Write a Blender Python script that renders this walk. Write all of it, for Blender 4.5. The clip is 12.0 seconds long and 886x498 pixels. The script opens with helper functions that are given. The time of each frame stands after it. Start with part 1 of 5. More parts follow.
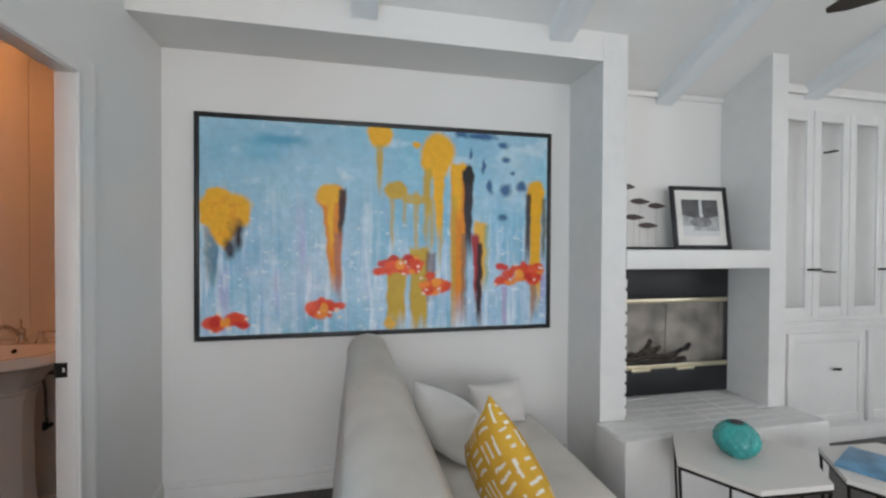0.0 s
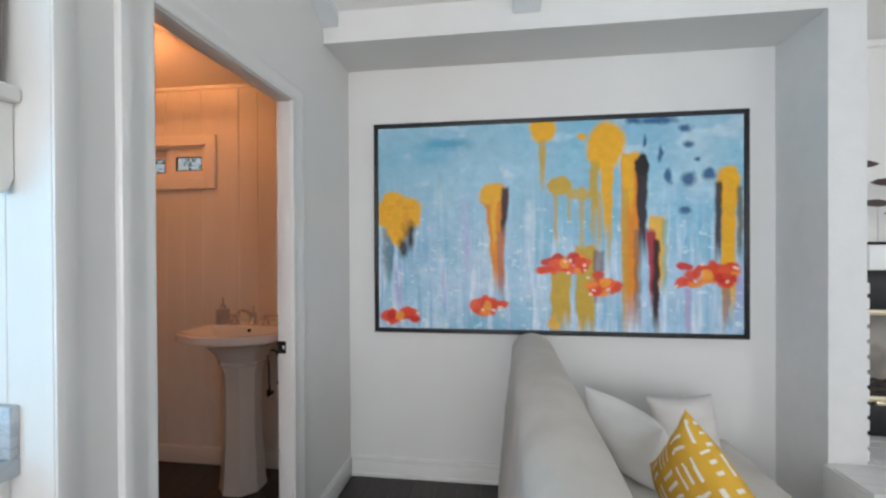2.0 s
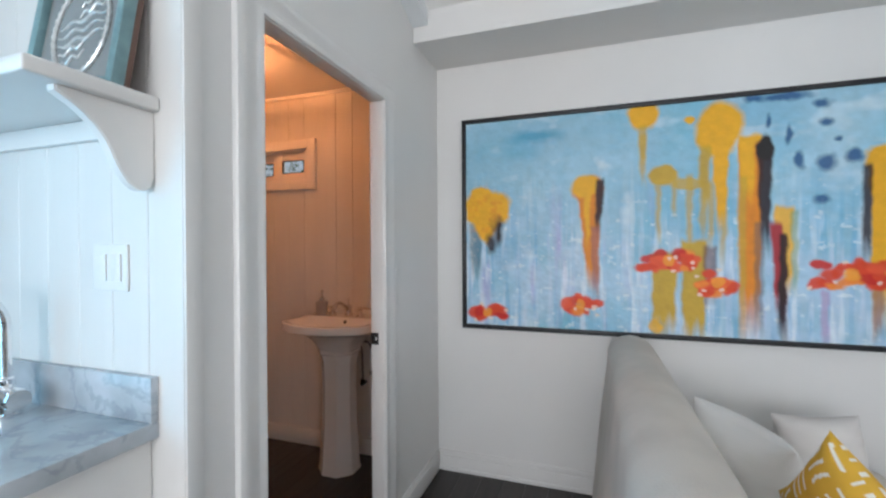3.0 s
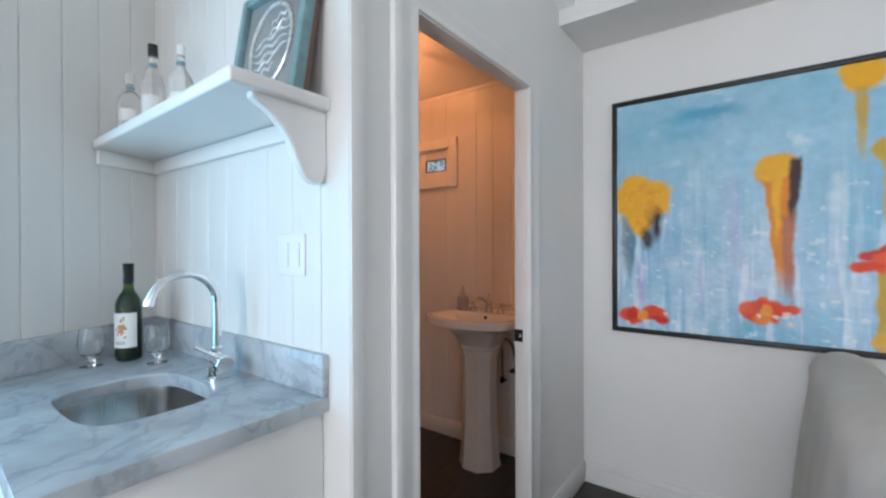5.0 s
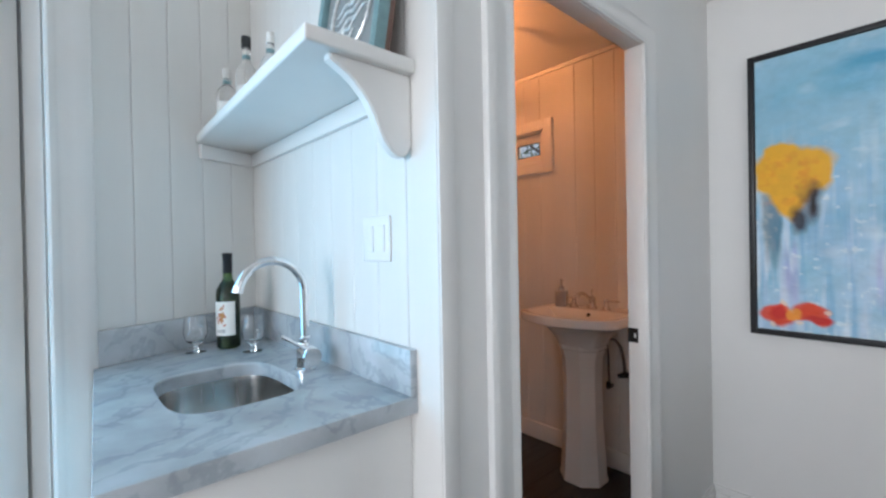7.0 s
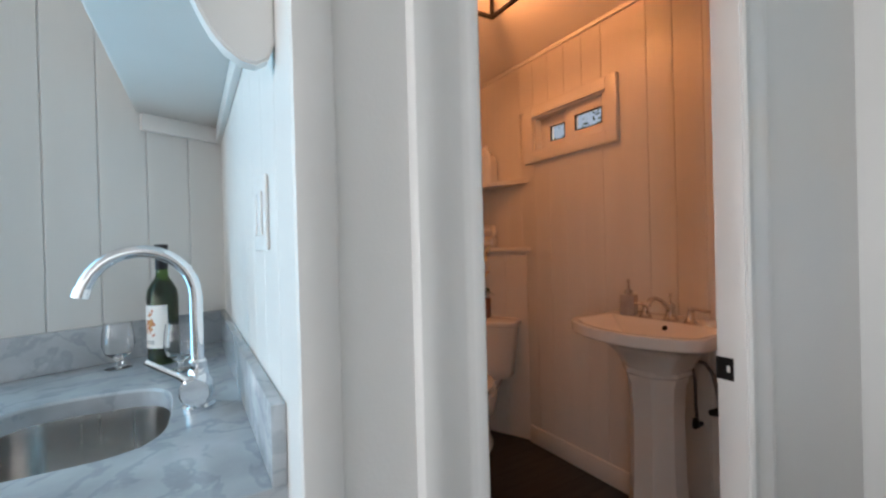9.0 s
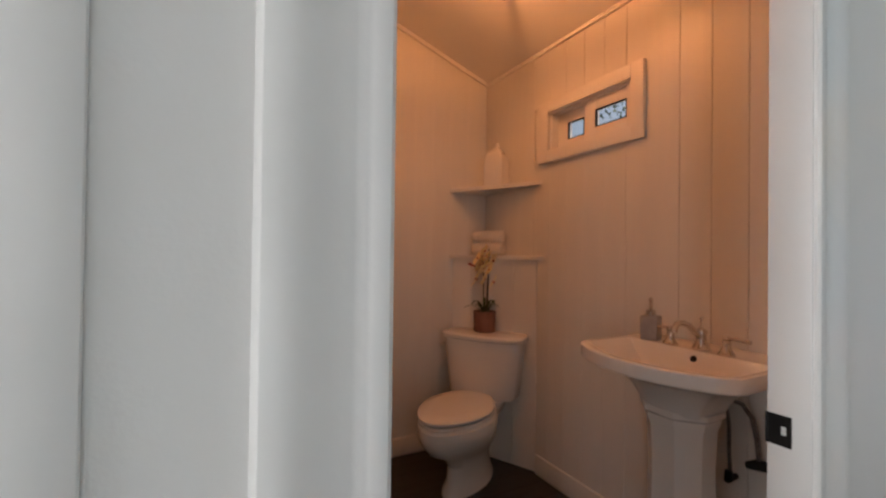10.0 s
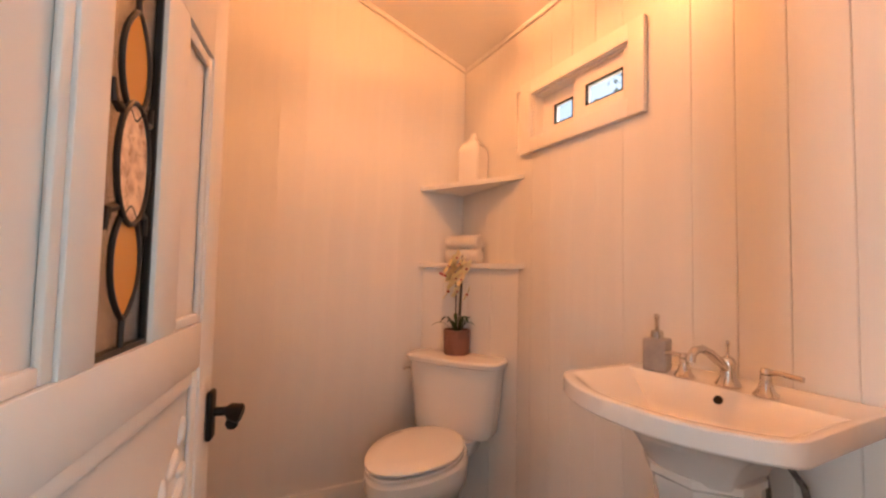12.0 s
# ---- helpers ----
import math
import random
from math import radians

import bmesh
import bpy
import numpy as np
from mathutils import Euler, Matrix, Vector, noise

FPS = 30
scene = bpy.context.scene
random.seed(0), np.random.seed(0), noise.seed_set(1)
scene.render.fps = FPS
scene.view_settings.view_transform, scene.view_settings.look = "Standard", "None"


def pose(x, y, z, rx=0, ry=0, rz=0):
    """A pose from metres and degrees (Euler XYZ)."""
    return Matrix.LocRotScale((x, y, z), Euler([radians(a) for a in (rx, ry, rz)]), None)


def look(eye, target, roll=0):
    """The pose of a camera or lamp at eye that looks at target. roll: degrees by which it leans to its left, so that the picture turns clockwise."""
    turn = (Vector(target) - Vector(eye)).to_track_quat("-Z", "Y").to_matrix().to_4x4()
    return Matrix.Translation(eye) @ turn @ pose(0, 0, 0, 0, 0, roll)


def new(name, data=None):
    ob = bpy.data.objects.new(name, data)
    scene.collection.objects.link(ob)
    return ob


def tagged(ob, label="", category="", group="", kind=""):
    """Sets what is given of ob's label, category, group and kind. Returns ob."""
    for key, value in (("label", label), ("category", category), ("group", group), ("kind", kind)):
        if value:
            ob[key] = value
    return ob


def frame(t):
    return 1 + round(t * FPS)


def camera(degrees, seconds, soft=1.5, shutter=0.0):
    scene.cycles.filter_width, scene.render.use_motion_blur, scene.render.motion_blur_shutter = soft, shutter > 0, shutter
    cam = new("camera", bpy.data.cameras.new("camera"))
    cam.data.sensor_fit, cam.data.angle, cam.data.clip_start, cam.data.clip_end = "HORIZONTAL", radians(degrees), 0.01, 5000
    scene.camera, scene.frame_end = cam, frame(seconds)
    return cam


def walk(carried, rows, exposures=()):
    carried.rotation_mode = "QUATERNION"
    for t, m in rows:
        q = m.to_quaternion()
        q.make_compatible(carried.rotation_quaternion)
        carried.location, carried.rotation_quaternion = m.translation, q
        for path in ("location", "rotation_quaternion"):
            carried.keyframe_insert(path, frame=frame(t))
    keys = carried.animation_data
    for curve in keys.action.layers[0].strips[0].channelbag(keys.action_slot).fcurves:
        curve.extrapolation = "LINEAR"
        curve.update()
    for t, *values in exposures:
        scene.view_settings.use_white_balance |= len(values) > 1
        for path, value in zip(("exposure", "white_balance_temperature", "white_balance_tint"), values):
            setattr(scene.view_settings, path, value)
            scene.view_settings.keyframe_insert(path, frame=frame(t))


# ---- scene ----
cam = camera(92.0, 12.0, soft=2.4)
PATH = [
    (0, (0.983, -2.507, 1.418), (1.41, -0.554, 1.393), 0.3),
    (0.5, (0.944, -2.488, 1.406), (1.208, -0.506, 1.392), -0.0),
    (1, (0.944, -2.486, 1.407), (1.027, -0.488, 1.391), -0.1),
    (1.5, (0.935, -2.477, 1.401), (0.848, -0.479, 1.387), -0.3),
    (2, (0.914, -2.468, 1.39), (0.65, -0.486, 1.379), -0.3),
    (2.5, (0.902, -2.46, 1.381), (0.437, -0.515, 1.369), -0.3),
    (3, (0.891, -2.443, 1.371), (0.242, -0.551, 1.358), -0.3),
    (5, (0.814, -2.415, 1.342), (-0.374, -0.806, 1.333), -0.2),
    (5.5, (0.797, -2.417, 1.338), (-0.475, -0.874, 1.334), -0.3),
    (6, (0.773, -2.406, 1.33), (-0.58, -0.933, 1.331), -0.5),
    (6.5, (0.738, -2.375, 1.315), (-0.689, -0.974, 1.313), -0.7),
    (8.5, (0.551, -1.939, 1.269), (-1.12, -0.84, 1.24), -1.8),
    (9, (0.505, -1.804, 1.263), (-1.216, -0.785, 1.252), -1.5),
    (9.5, (0.434, -1.674, 1.258), (-1.321, -0.715, 1.265), -0.9),
    (10, (0.354, -1.575, 1.254), (-1.418, -0.648, 1.275), 0.7),
    (10.5, (0.258, -1.499, 1.231), (-1.519, -0.589, 1.279), 2.5),
    (11, (0.182, -1.39, 1.214), (-1.608, -0.501, 1.297), 2.5),
    (11.5, (0.13, -1.297, 1.211), (-1.658, -0.405, 1.302), 2.1),
    (12, (0.082, -1.229, 1.207), (-1.689, -0.305, 1.307), 1.2),
]
EXPOSURES = [(0, -0.2, 6400, 10), (0.8, -0.08, 6400, 10), (1.8, 0.0, 6350, 10), (3.0, 0.02, 6200, 10), (5.0, 0.03, 6100, 10), (6.7, 0.05, 6080, 10), (8.5, 0.06, 6250, 10), (9.5, -0.04, 6480, 10),
             (10.0, -0.02, 6530, 10), (10.5, 0.28, 6550, 10), (11.2, 0.99, 6500, 10), (12.0, 1.36, 6420, 8)]
walk(cam, [(t, look(eye, target, roll)) for t, eye, target, roll in PATH], EXPOSURES)

# ---- light ----
world = bpy.data.worlds.new("sky")
scene.world = world
world.use_nodes = True
wn = world.node_tree
sky = wn.nodes.new("ShaderNodeTexSky")
sky.sky_type, sky.sun_disc = "NISHITA", False
sky.sun_elevation, sky.sun_rotation = radians(48), radians(20)
sky.dust_density, sky.ozone_density = 6.0, 0.6
wn.links.new(sky.outputs[0], wn.nodes["Background"].inputs[0])
wn.nodes["Background"].inputs[1].default_value = 0.12


def lamp(name, kind, m, power, colour, size=(1, 1)):
    data = bpy.data.lights.new(name, kind)
    data.energy, data.color = power, colour
    if kind == "AREA":
        data.shape, data.size, data.size_y = "RECTANGLE", size[0], size[1]
    ob = new(name, data)
    ob.matrix_world = m
    return ob


sun = lamp("sun", "SUN", look((4, 9, 12), (0, 0, 0)), 2.5, (1.0, 0.95, 0.88))
sun.data.angle = radians(0.5)
# south and east lamps are added out of view as daylight fill; the last is daylight by the glazed door
lamp("south_window_light", "AREA", look((0.65, -6.02, 1.53), (1.4, 0, 2.0)), 88, (0.965, 0.965, 0.98), (2.1, 1.7))
lamp("south_window_light", "AREA", look((4.2, -6.02, 1.53), (5.0, 0, 2.2)), 38, (0.965, 0.965, 0.98), (1.2, 1.7))
lamp("east_window_light", "AREA", look((6.02, -3.3, 1.5), (0, -1.6, 1.5)), 17, (0.92, 0.96, 1.0), (1.8, 1.5))
lamp("glass_door_light", "AREA", look((-0.78, -2.82, 1.10), (1, -2.2, 1.1)), 19, (0.27, 0.69, 1.0), (0.7, 1.8))
# warm bulb inside the ceiling lantern of the small room
bulb = lamp("powder_bulb", "POINT", pose(-1.13, -0.56, 2.500), 14.2, (1.0, 0.355, 0.115))
bulb.data.shadow_soft_size = 0.03


# ---- materials ----
def material(name, colour, rough=0.5, metal=0.0, vary=0.06, scale=6.0, bump=0.05, grain=60.0, stretch=(1, 1, 1), coat=0.0, second=None, spec=0.5, island=0.0):
    m = bpy.data.materials.new(name)
    m.use_nodes = True
    t = m.node_tree
    p = t.nodes["Principled BSDF"]
    co = t.nodes.new("ShaderNodeTexCoord")
    mp = t.nodes.new("ShaderNodeMapping")
    mp.inputs["Scale"].default_value = stretch
    t.links.new(co.outputs["Object"], mp.inputs["Vector"])
    n1 = t.nodes.new("ShaderNodeTexNoise")
    n1.inputs["Scale"].default_value, n1.inputs["Detail"].default_value = scale, 4
    n2 = t.nodes.new("ShaderNodeTexNoise")
    n2.inputs["Scale"].default_value, n2.inputs["Detail"].default_value = grain, 3
    for n in (n1, n2):
        t.links.new(mp.outputs[0], n.inputs["Vector"])
    mix = t.nodes.new("ShaderNodeMix")
    mix.data_type = "RGBA"
    dark = second if second else tuple(c * (1 - 2 * vary) for c in colour)
    mix.inputs["A"].default_value = (*dark, 1)
    mix.inputs["B"].default_value = (*(min(1, c * (1 + vary * 0.6)) for c in colour), 1)
    ramp = t.nodes.new("ShaderNodeMapRange")
    ramp.inputs["From Min"].default_value, ramp.inputs["From Max"].default_value = 0.3, 0.62
    t.links.new(n1.outputs["Fac"], ramp.inputs["Value"])
    t.links.new(ramp.outputs[0], mix.inputs["Factor"])
    colour_out = mix.outputs["Result"]
    if island:
        oi = t.nodes.new("ShaderNodeObjectInfo")
        mr = t.nodes.new("ShaderNodeMapRange")
        mr.inputs["To Min"].default_value, mr.inputs["To Max"].default_value = 1 - island, 1.0
        t.links.new(oi.outputs["Random"], mr.inputs["Value"])
        mul = t.nodes.new("ShaderNodeVectorMath")
        mul.operation = "MULTIPLY"
        t.links.new(colour_out, mul.inputs[0])
        t.links.new(mr.outputs[0], mul.inputs[1])
        colour_out = mul.outputs[0]
    t.links.new(colour_out, p.inputs["Base Color"])
    rr = t.nodes.new("ShaderNodeMapRange")
    rr.inputs["To Min"].default_value, rr.inputs["To Max"].default_value = max(0.02, rough - 0.06), min(1, rough + 0.08)
    t.links.new(n2.outputs["Fac"], rr.inputs["Value"])
    t.links.new(rr.outputs[0], p.inputs["Roughness"])
    p.inputs["Metallic"].default_value = metal
    p.inputs["Coat Weight"].default_value = coat
    p.inputs["Specular IOR Level"].default_value = spec
    if bump:
        b = t.nodes.new("ShaderNodeBump")
        b.inputs["Strength"].default_value, b.inputs["Distance"].default_value = bump, 0.01
        t.links.new(n2.outputs["Fac"], b.inputs["Height"])
        t.links.new(b.outputs[0], p.inputs["Normal"])
    return m


def painted(name, rough=0.6, bump=0.15, grain=90.0):
    """Colours laid on by the mesh's colour attribute."""
    m = material(name, (0.5, 0.5, 0.5), rough, bump=bump, grain=grain)
    t = m.node_tree
    a = t.nodes.new("ShaderNodeVertexColor")
    a.layer_name = "paint"
    t.links.new(a.outputs["Color"], t.nodes["Principled BSDF"].inputs["Base Color"])
    return m


def glass(name, colour=(1, 1, 1), rough=0.0, ior=1.45):
    m = bpy.data.materials.new(name)
    m.use_nodes = True
    p = m.node_tree.nodes["Principled BSDF"]
    p.inputs["Base Color"].default_value = (*colour, 1)
    p.inputs["Roughness"].default_value, p.inputs["IOR"].default_value = rough, ior
    p.inputs["Transmission Weight"].default_value = 1
    return m


def glowing(name, colour, strength):
    m = material(name, colour, 0.4)
    p = m.node_tree.nodes["Principled BSDF"]
    p.inputs["Emission Color"].default_value = (*colour, 1)
    p.inputs["Emission Strength"].default_value = strength
    return m


WALL = material("wall_paint", (0.79, 0.775, 0.75), 0.55, vary=0.015, scale=1.5, bump=0.04, grain=180)
PLANK = material("plank_paint", (0.77, 0.755, 0.725), 0.36, vary=0.025, scale=2.5, bump=0.05, grain=40, stretch=(3, 3, 0.4), island=0.02)
TRIM = material("trim_paint", (0.80, 0.785, 0.76), 0.32, vary=0.02, scale=3, bump=0.03, grain=60)
CEIL = material("ceiling_paint", (0.83, 0.82, 0.80), 0.7, vary=0.015, scale=2, bump=0.05, grain=120)
BEAM = material("beam_paint", (0.80, 0.83, 0.84), 0.5, vary=0.03, scale=3, bump=0.08, grain=30, stretch=(3, 0.5, 3))
FLOOR = material("dark_oak", (0.035, 0.026, 0.022), 0.30, vary=0.25, scale=5, bump=0.08, grain=60, stretch=(6, 0.6, 6), island=0.35)
PORCELAIN = material("porcelain", (0.80, 0.79, 0.77), 0.08, vary=0.01, scale=2, bump=0.0, coat=0.4)
CHROME = material("chrome", (0.85, 0.85, 0.86), 0.08, 1.0, vary=0.02, bump=0.0)
STEEL = material("brushed_steel", (0.52, 0.495, 0.475), 0.24, 1.0, vary=0.015, scale=8, bump=0.0, grain=90, stretch=(1, 1, 0.05))
BLACK = material("black_lacquer", (0.012, 0.012, 0.014), 0.4, vary=0.2, bump=0.03)
IRON = material("black_iron", (0.015, 0.013, 0.012), 0.45, 0.6, vary=0.2, bump=0.08)
LINEN = material("linen", (0.62, 0.585, 0.53), 0.85, vary=0.06, scale=5, bump=0.25, grain=260)
OFFWHITE = material("white_cotton", (0.76, 0.74, 0.70), 0.9, vary=0.05, scale=7, bump=0.2, grain=220)
BRICK = material("painted_brick", (0.80, 0.79, 0.77), 0.5, vary=0.015, scale=12, bump=0.15, grain=45, island=0.06)
RUG = material("rug_wool", (0.42, 0.35, 0.28), 0.95, vary=0.22, scale=14, bump=0.5, grain=120)
WHITE_TOP = material("white_stone", (0.74, 0.71, 0.67), 0.38, vary=0.012, scale=3, bump=0.0)
GLASS = glass("clear_glass")
PANE = glass("window_pane", (0.95, 0.98, 0.98), 0.0, 1.1)
GREEN_GLASS = glass("green_bottle_glass", (0.12, 0.25, 0.05))


# ---- mesh helpers ----
def part(name, bm, mat, parent=None, label="", smooth=True):
    data = bpy.data.meshes.new(name)
    bm.normal_update()
    bm.to_mesh(data)
    bm.free()
    data.materials.append(mat)
    if smooth:
        data.polygons.foreach_set("use_smooth", [True] * len(data.polygons))
        data.set_sharp_from_angle(angle=radians(35))
    ob = new(name, data)
    if parent:
        ob.parent = parent
    if label:
        tagged(ob, label)
    return ob


def thing(name, label, category, at=(0, 0, 0), turn=0.0, group="", kind=""):
    ob = new(name)
    ob.empty_display_size = 0.1
    ob.matrix_world = pose(*at, 0, 0, turn)
    return tagged(ob, label, category, group, kind)


def structure(name, bm, mat, label, category="wall"):
    return tagged(part(name, bm, mat), label, category, kind="structure")


def box(x0, y0, z0, x1, y1, z1, bevel=0.0, seg=2, bm=None):
    out = bm or bmesh.new()
    m = Matrix.LocRotScale(((x0 + x1) / 2, (y0 + y1) / 2, (z0 + z1) / 2), None, (abs(x1 - x0), abs(y1 - y0), abs(z1 - z0)))
    made = bmesh.ops.create_cube(out, size=1, matrix=m)
    if bevel:
        edges = list({e for v in made["verts"] for e in v.link_edges})
        bmesh.ops.bevel(out, geom=edges, offset=bevel, segments=seg, affect="EDGES", profile=0.5)
    return out


def boxes(rows, bevel=0.0):
    bm = bmesh.new()
    for r in rows:
        box(*r, bevel=bevel, bm=bm)
    return bm


def lathe(profile, seg=32, bm=None, m=None):
    """A turned shape from (radius, height) pairs, bottom to top."""
    out = bm or bmesh.new()
    m = m or Matrix()
    rings = []
    for r, z in profile:
        if r < 1e-5:
            rings.append([out.verts.new(m @ Vector((0, 0, z)))])
        else:
            rings.append([out.verts.new(m @ Vector((r * math.cos(2 * math.pi * i / seg), r * math.sin(2 * math.pi * i / seg), z))) for i in range(seg)])
    for a, b in zip(rings, rings[1:]):
        for i in range(seg):
            j = (i + 1) % seg
            if len(a) == 1 and len(b) == 1:
                continue
            if len(a) == 1:
                out.faces.new((a[0], b[j], b[i]))
            elif len(b) == 1:
                out.faces.new((a[i], a[j], b[0]))
            else:
                out.faces.new((a[i], a[j], b[j], b[i]))
    for ring, flip in ((rings[0], True), (rings[-1], False)):
        if len(ring) > 2:
            out.faces.new(ring[::-1] if flip else ring)
    return out


def loft(loops, bm=None, cap=True):
    """Skin through closed loops of equal length."""
    out = bm or bmesh.new()
    rings = [[out.verts.new(p) for p in loop] for loop in loops]
    n = len(rings[0])
    for a, b in zip(rings, rings[1:]):
        for i in range(n):
            out.faces.new((a[i], a[(i + 1) % n], b[(i + 1) % n], b[i]))
    if cap:
        out.faces.new(rings[0][::-1])
        out.faces.new(rings[-1])
    bmesh.ops.recalc_face_normals(out, faces=out.faces)
    return out


def tube(points, radius, seg=12, bm=None):
    pts = [Vector(p) for p in points]
    radii = radius if isinstance(radius, (list, tuple)) else [radius] * len(pts)
    up = Vector((0.13, 0.21, 0.97))
    loops = []
    for i, p in enumerate(pts):
        d = (pts[min(i + 1, len(pts) - 1)] - pts[max(i - 1, 0)]).normalized()
        if abs(d.dot(up)) > 0.95:
            up = Vector((0.97, 0.2, 0.1))
        a = d.cross(up).normalized()
        b = d.cross(a)
        up = b if abs(d.dot(b)) < 0.5 else up
        loops.append([p + radii[i] * (math.cos(2 * math.pi * k / seg) * a + math.sin(2 * math.pi * k / seg) * b) for k in range(seg)])
    for i in range(1, len(loops)):
        shift = min(range(seg), key=lambda s: sum((loops[i][(k + s) % seg] - loops[i - 1][k]).length for k in range(0, seg, 3)))
        loops[i] = loops[i][shift:] + loops[i][:shift]
    return loft(loops, bm)


def prism(outline, depth, m=None, bm=None, bevel=0.0):
    """A flat outline in x and z, given depth along y."""
    out = bm or bmesh.new()
    m = m or Matrix()
    front = [out.verts.new(m @ Vector((x, 0, z))) for x, z in outline]
    back = [out.verts.new(m @ Vector((x, depth, z))) for x, z in outline]
    n = len(outline)
    faces = [out.faces.new(front), out.faces.new(back[::-1])]
    for i in range(n):
        faces.append(out.faces.new((front[(i + 1) % n], front[i], back[i], back[(i + 1) % n])))
    bmesh.ops.recalc_face_normals(out, faces=out.faces)
    if bevel:
        edges = list({e for f in faces[:2] for e in f.edges})
        bmesh.ops.bevel(out, geom=edges, offset=bevel, segments=2, affect="EDGES")
    return out


def ball(rx, ry, rz, at=(0, 0, 0), seg=16, power=1.0, bm=None, m=None):
    out = bm or bmesh.new()
    made = bmesh.ops.create_uvsphere(out, u_segments=seg, v_segments=max(6, seg // 2), radius=1)
    for v in made["verts"]:
        if power != 1.0:
            v.co = Vector([math.copysign(abs(c) ** power, c) for c in v.co])
        v.co = Vector((v.co.x * rx, v.co.y * ry, v.co.z * rz)) + Vector(at)
        if m:
            v.co = m @ v.co
    return out


def arc(cx, cz, r, a0, a1, n):
    return [(cx + r * math.cos(radians(a0 + (a1 - a0) * i / n)), cz + r * math.sin(radians(a0 + (a1 - a0) * i / n))) for i in range(n + 1)]


def share(name, data, at, parent, turn=0.0):
    ob = new(name, data)
    ob.matrix_world = pose(*at, 0, 0, turn)
    ob.parent = parent
    return ob


def board(width, height, thick=0.012, v=0.004, gap=0.0006):
    """A wall board: width along x, face towards -y, chamfered along its long edges."""
    w = width / 2 - gap
    section = [(-w, thick), (-w, v), (-w + v, 0), (w - v, 0), (w, v), (w, thick)]
    return loft([[Vector((x, y, z)) for x, y in section] for z in (0, height)])


# ---- structure ----
zp = lambda y: 2.428 + (0.06 - y) * 0.37    # sloped ceiling of the small room
# the wall behind the wet bar stands askew: it is laid out square and then turned about the corner
SKEW = Matrix.Translation((-1.175, -1.7005, 0)) @ pose(0, 0, 0, 0, 0, 22.8) @ Matrix.Translation((1.1105, 1.7005, 0))


def skewed(bm):
    bmesh.ops.transform(bm, matrix=SKEW, verts=bm.verts)
    return bm


SLOPE = 0.427
zc = lambda y: 2.46 + (0.055 - y) * SLOPE if y > -3.0 else 2.46 + 3.055 * SLOPE - (-3.0 - y) * SLOPE
structure("floor", boxes([(-1.6, -6.2, -0.12, 6.2, 0.2, -0.012), (-2.3, -1.75, -0.12, -1.6, 0.2, -0.012)]), FLOOR, "dark stained oak plank floor", "floor")
# north wall: behind the painting, the fireplace and the basin; the small window goes through it
WX0, WX1, WZ0, WZ1 = -1.49, -0.945, 1.83, 2.05
structure("wall_north", boxes([(-2.3, 0.072, -0.1, WX0, 0.22, 3.9), (WX1, 0.072, -0.1, -0.03, 0.22, 3.9), (WX0, 0.072, -0.1, WX1, 0.22, WZ0), (WX0, 0.072, WZ1, WX1, 0.22, 3.9),
                               (-0.03, 0.055, -0.1, 6.2, 0.22, 2.9)]), WALL, "white painted wall behind the painting")
# wall with the doorway to the small room
DY0, DY1, DZ = -1.461, -0.690, 2.035
structure("wall_doorway", boxes([(-0.055, -1.69, -0.05, 0.0, DY0 - 0.02, 3.95), (-0.055, DY1 + 0.02, -0.05, 0.0, 0.0545, 3.4), (-0.055, DY0 - 0.02, DZ + 0.02, 0.0, DY1 + 0.02, 3.8)]), WALL, "white painted wall with a doorway")
structure("wall_bar_side", boxes([(-1.50, -1.688, -0.05, -0.056, -1.50, 3.95)]), WALL, "white wall between bar and small room")
structure("wall_small_room", boxes([(-2.3, -1.75, -0.05, -2.143, 0.071, 3.2), (-2.142, -1.75, -0.05, -1.501, -1.50, 3.2)]), WALL, "white plank wall of the small room")
GY0, GY1 = -3.29, -2.39
structure("wall_west", skewed(boxes([(-1.30, GY1, -0.05, -1.123, -1.61, 4.1), (-1.30, -3.55, -0.05, -1.123, GY0, 4.1), (-1.30, GY0, 2.08, -1.123, GY1, 4.1)])), WALL, "white plank wall behind the wet bar")
structure("wall_southwest", boxes([(-0.68, -6.2, -0.05, -0.50, -3.38, 4.1)]), WALL, "white painted wall beside the garden door")
# unseen south and east walls, added with openings to admit daylight
structure("wall_south", boxes([(-1.3, -6.2, -0.05, -0.6, -6.0, 3.9), (4.9, -6.2, -0.05, 6.2, -6.0, 3.9), (-0.6, -6.2, -0.05, 4.9, -6.0, 0.6), (-0.6, -6.2, 2.45, 4.9, -6.0, 3.9)]), WALL, "white painted wall with wide windows, added out of view")
structure("wall_east", boxes([(6.0, -6.2, -0.05, 6.2, -4.3, 3.9), (6.0, -2.3, -0.05, 6.2, 0.054, 3.9), (6.0, -4.3, -0.05, 6.2, -2.3, 0.7), (6.0, -4.3, 2.3, 6.2, -2.3, 3.9)]), WALL, "white painted wall with a window, added out of view")
bm = bmesh.new()
for ya, yb in ((0.2, -3.0), (-3.0, -6.2)):
    for x0, x1 in ((-1.6, 6.2),):
        loft([[Vector((x, y, zc(y) + h)) for y, h in ((ya, 0), (yb, 0), (yb, 0.12), (ya, 0.12))] for x in (x0, x1)], bm)
structure("ceiling", bm, CEIL, "white sloped ceiling boards between beams", "ceiling")
structure("ceiling_small_room", loft([[Vector((x, y, zp(y) + h)) for y, h in ((0.071, 0), (-1.64, 0), (-1.64, 0.08), (0.071, 0.08))] for x in (-2.143, -0.056)]), CEIL, "smooth painted ceiling of the small room", "ceiling")
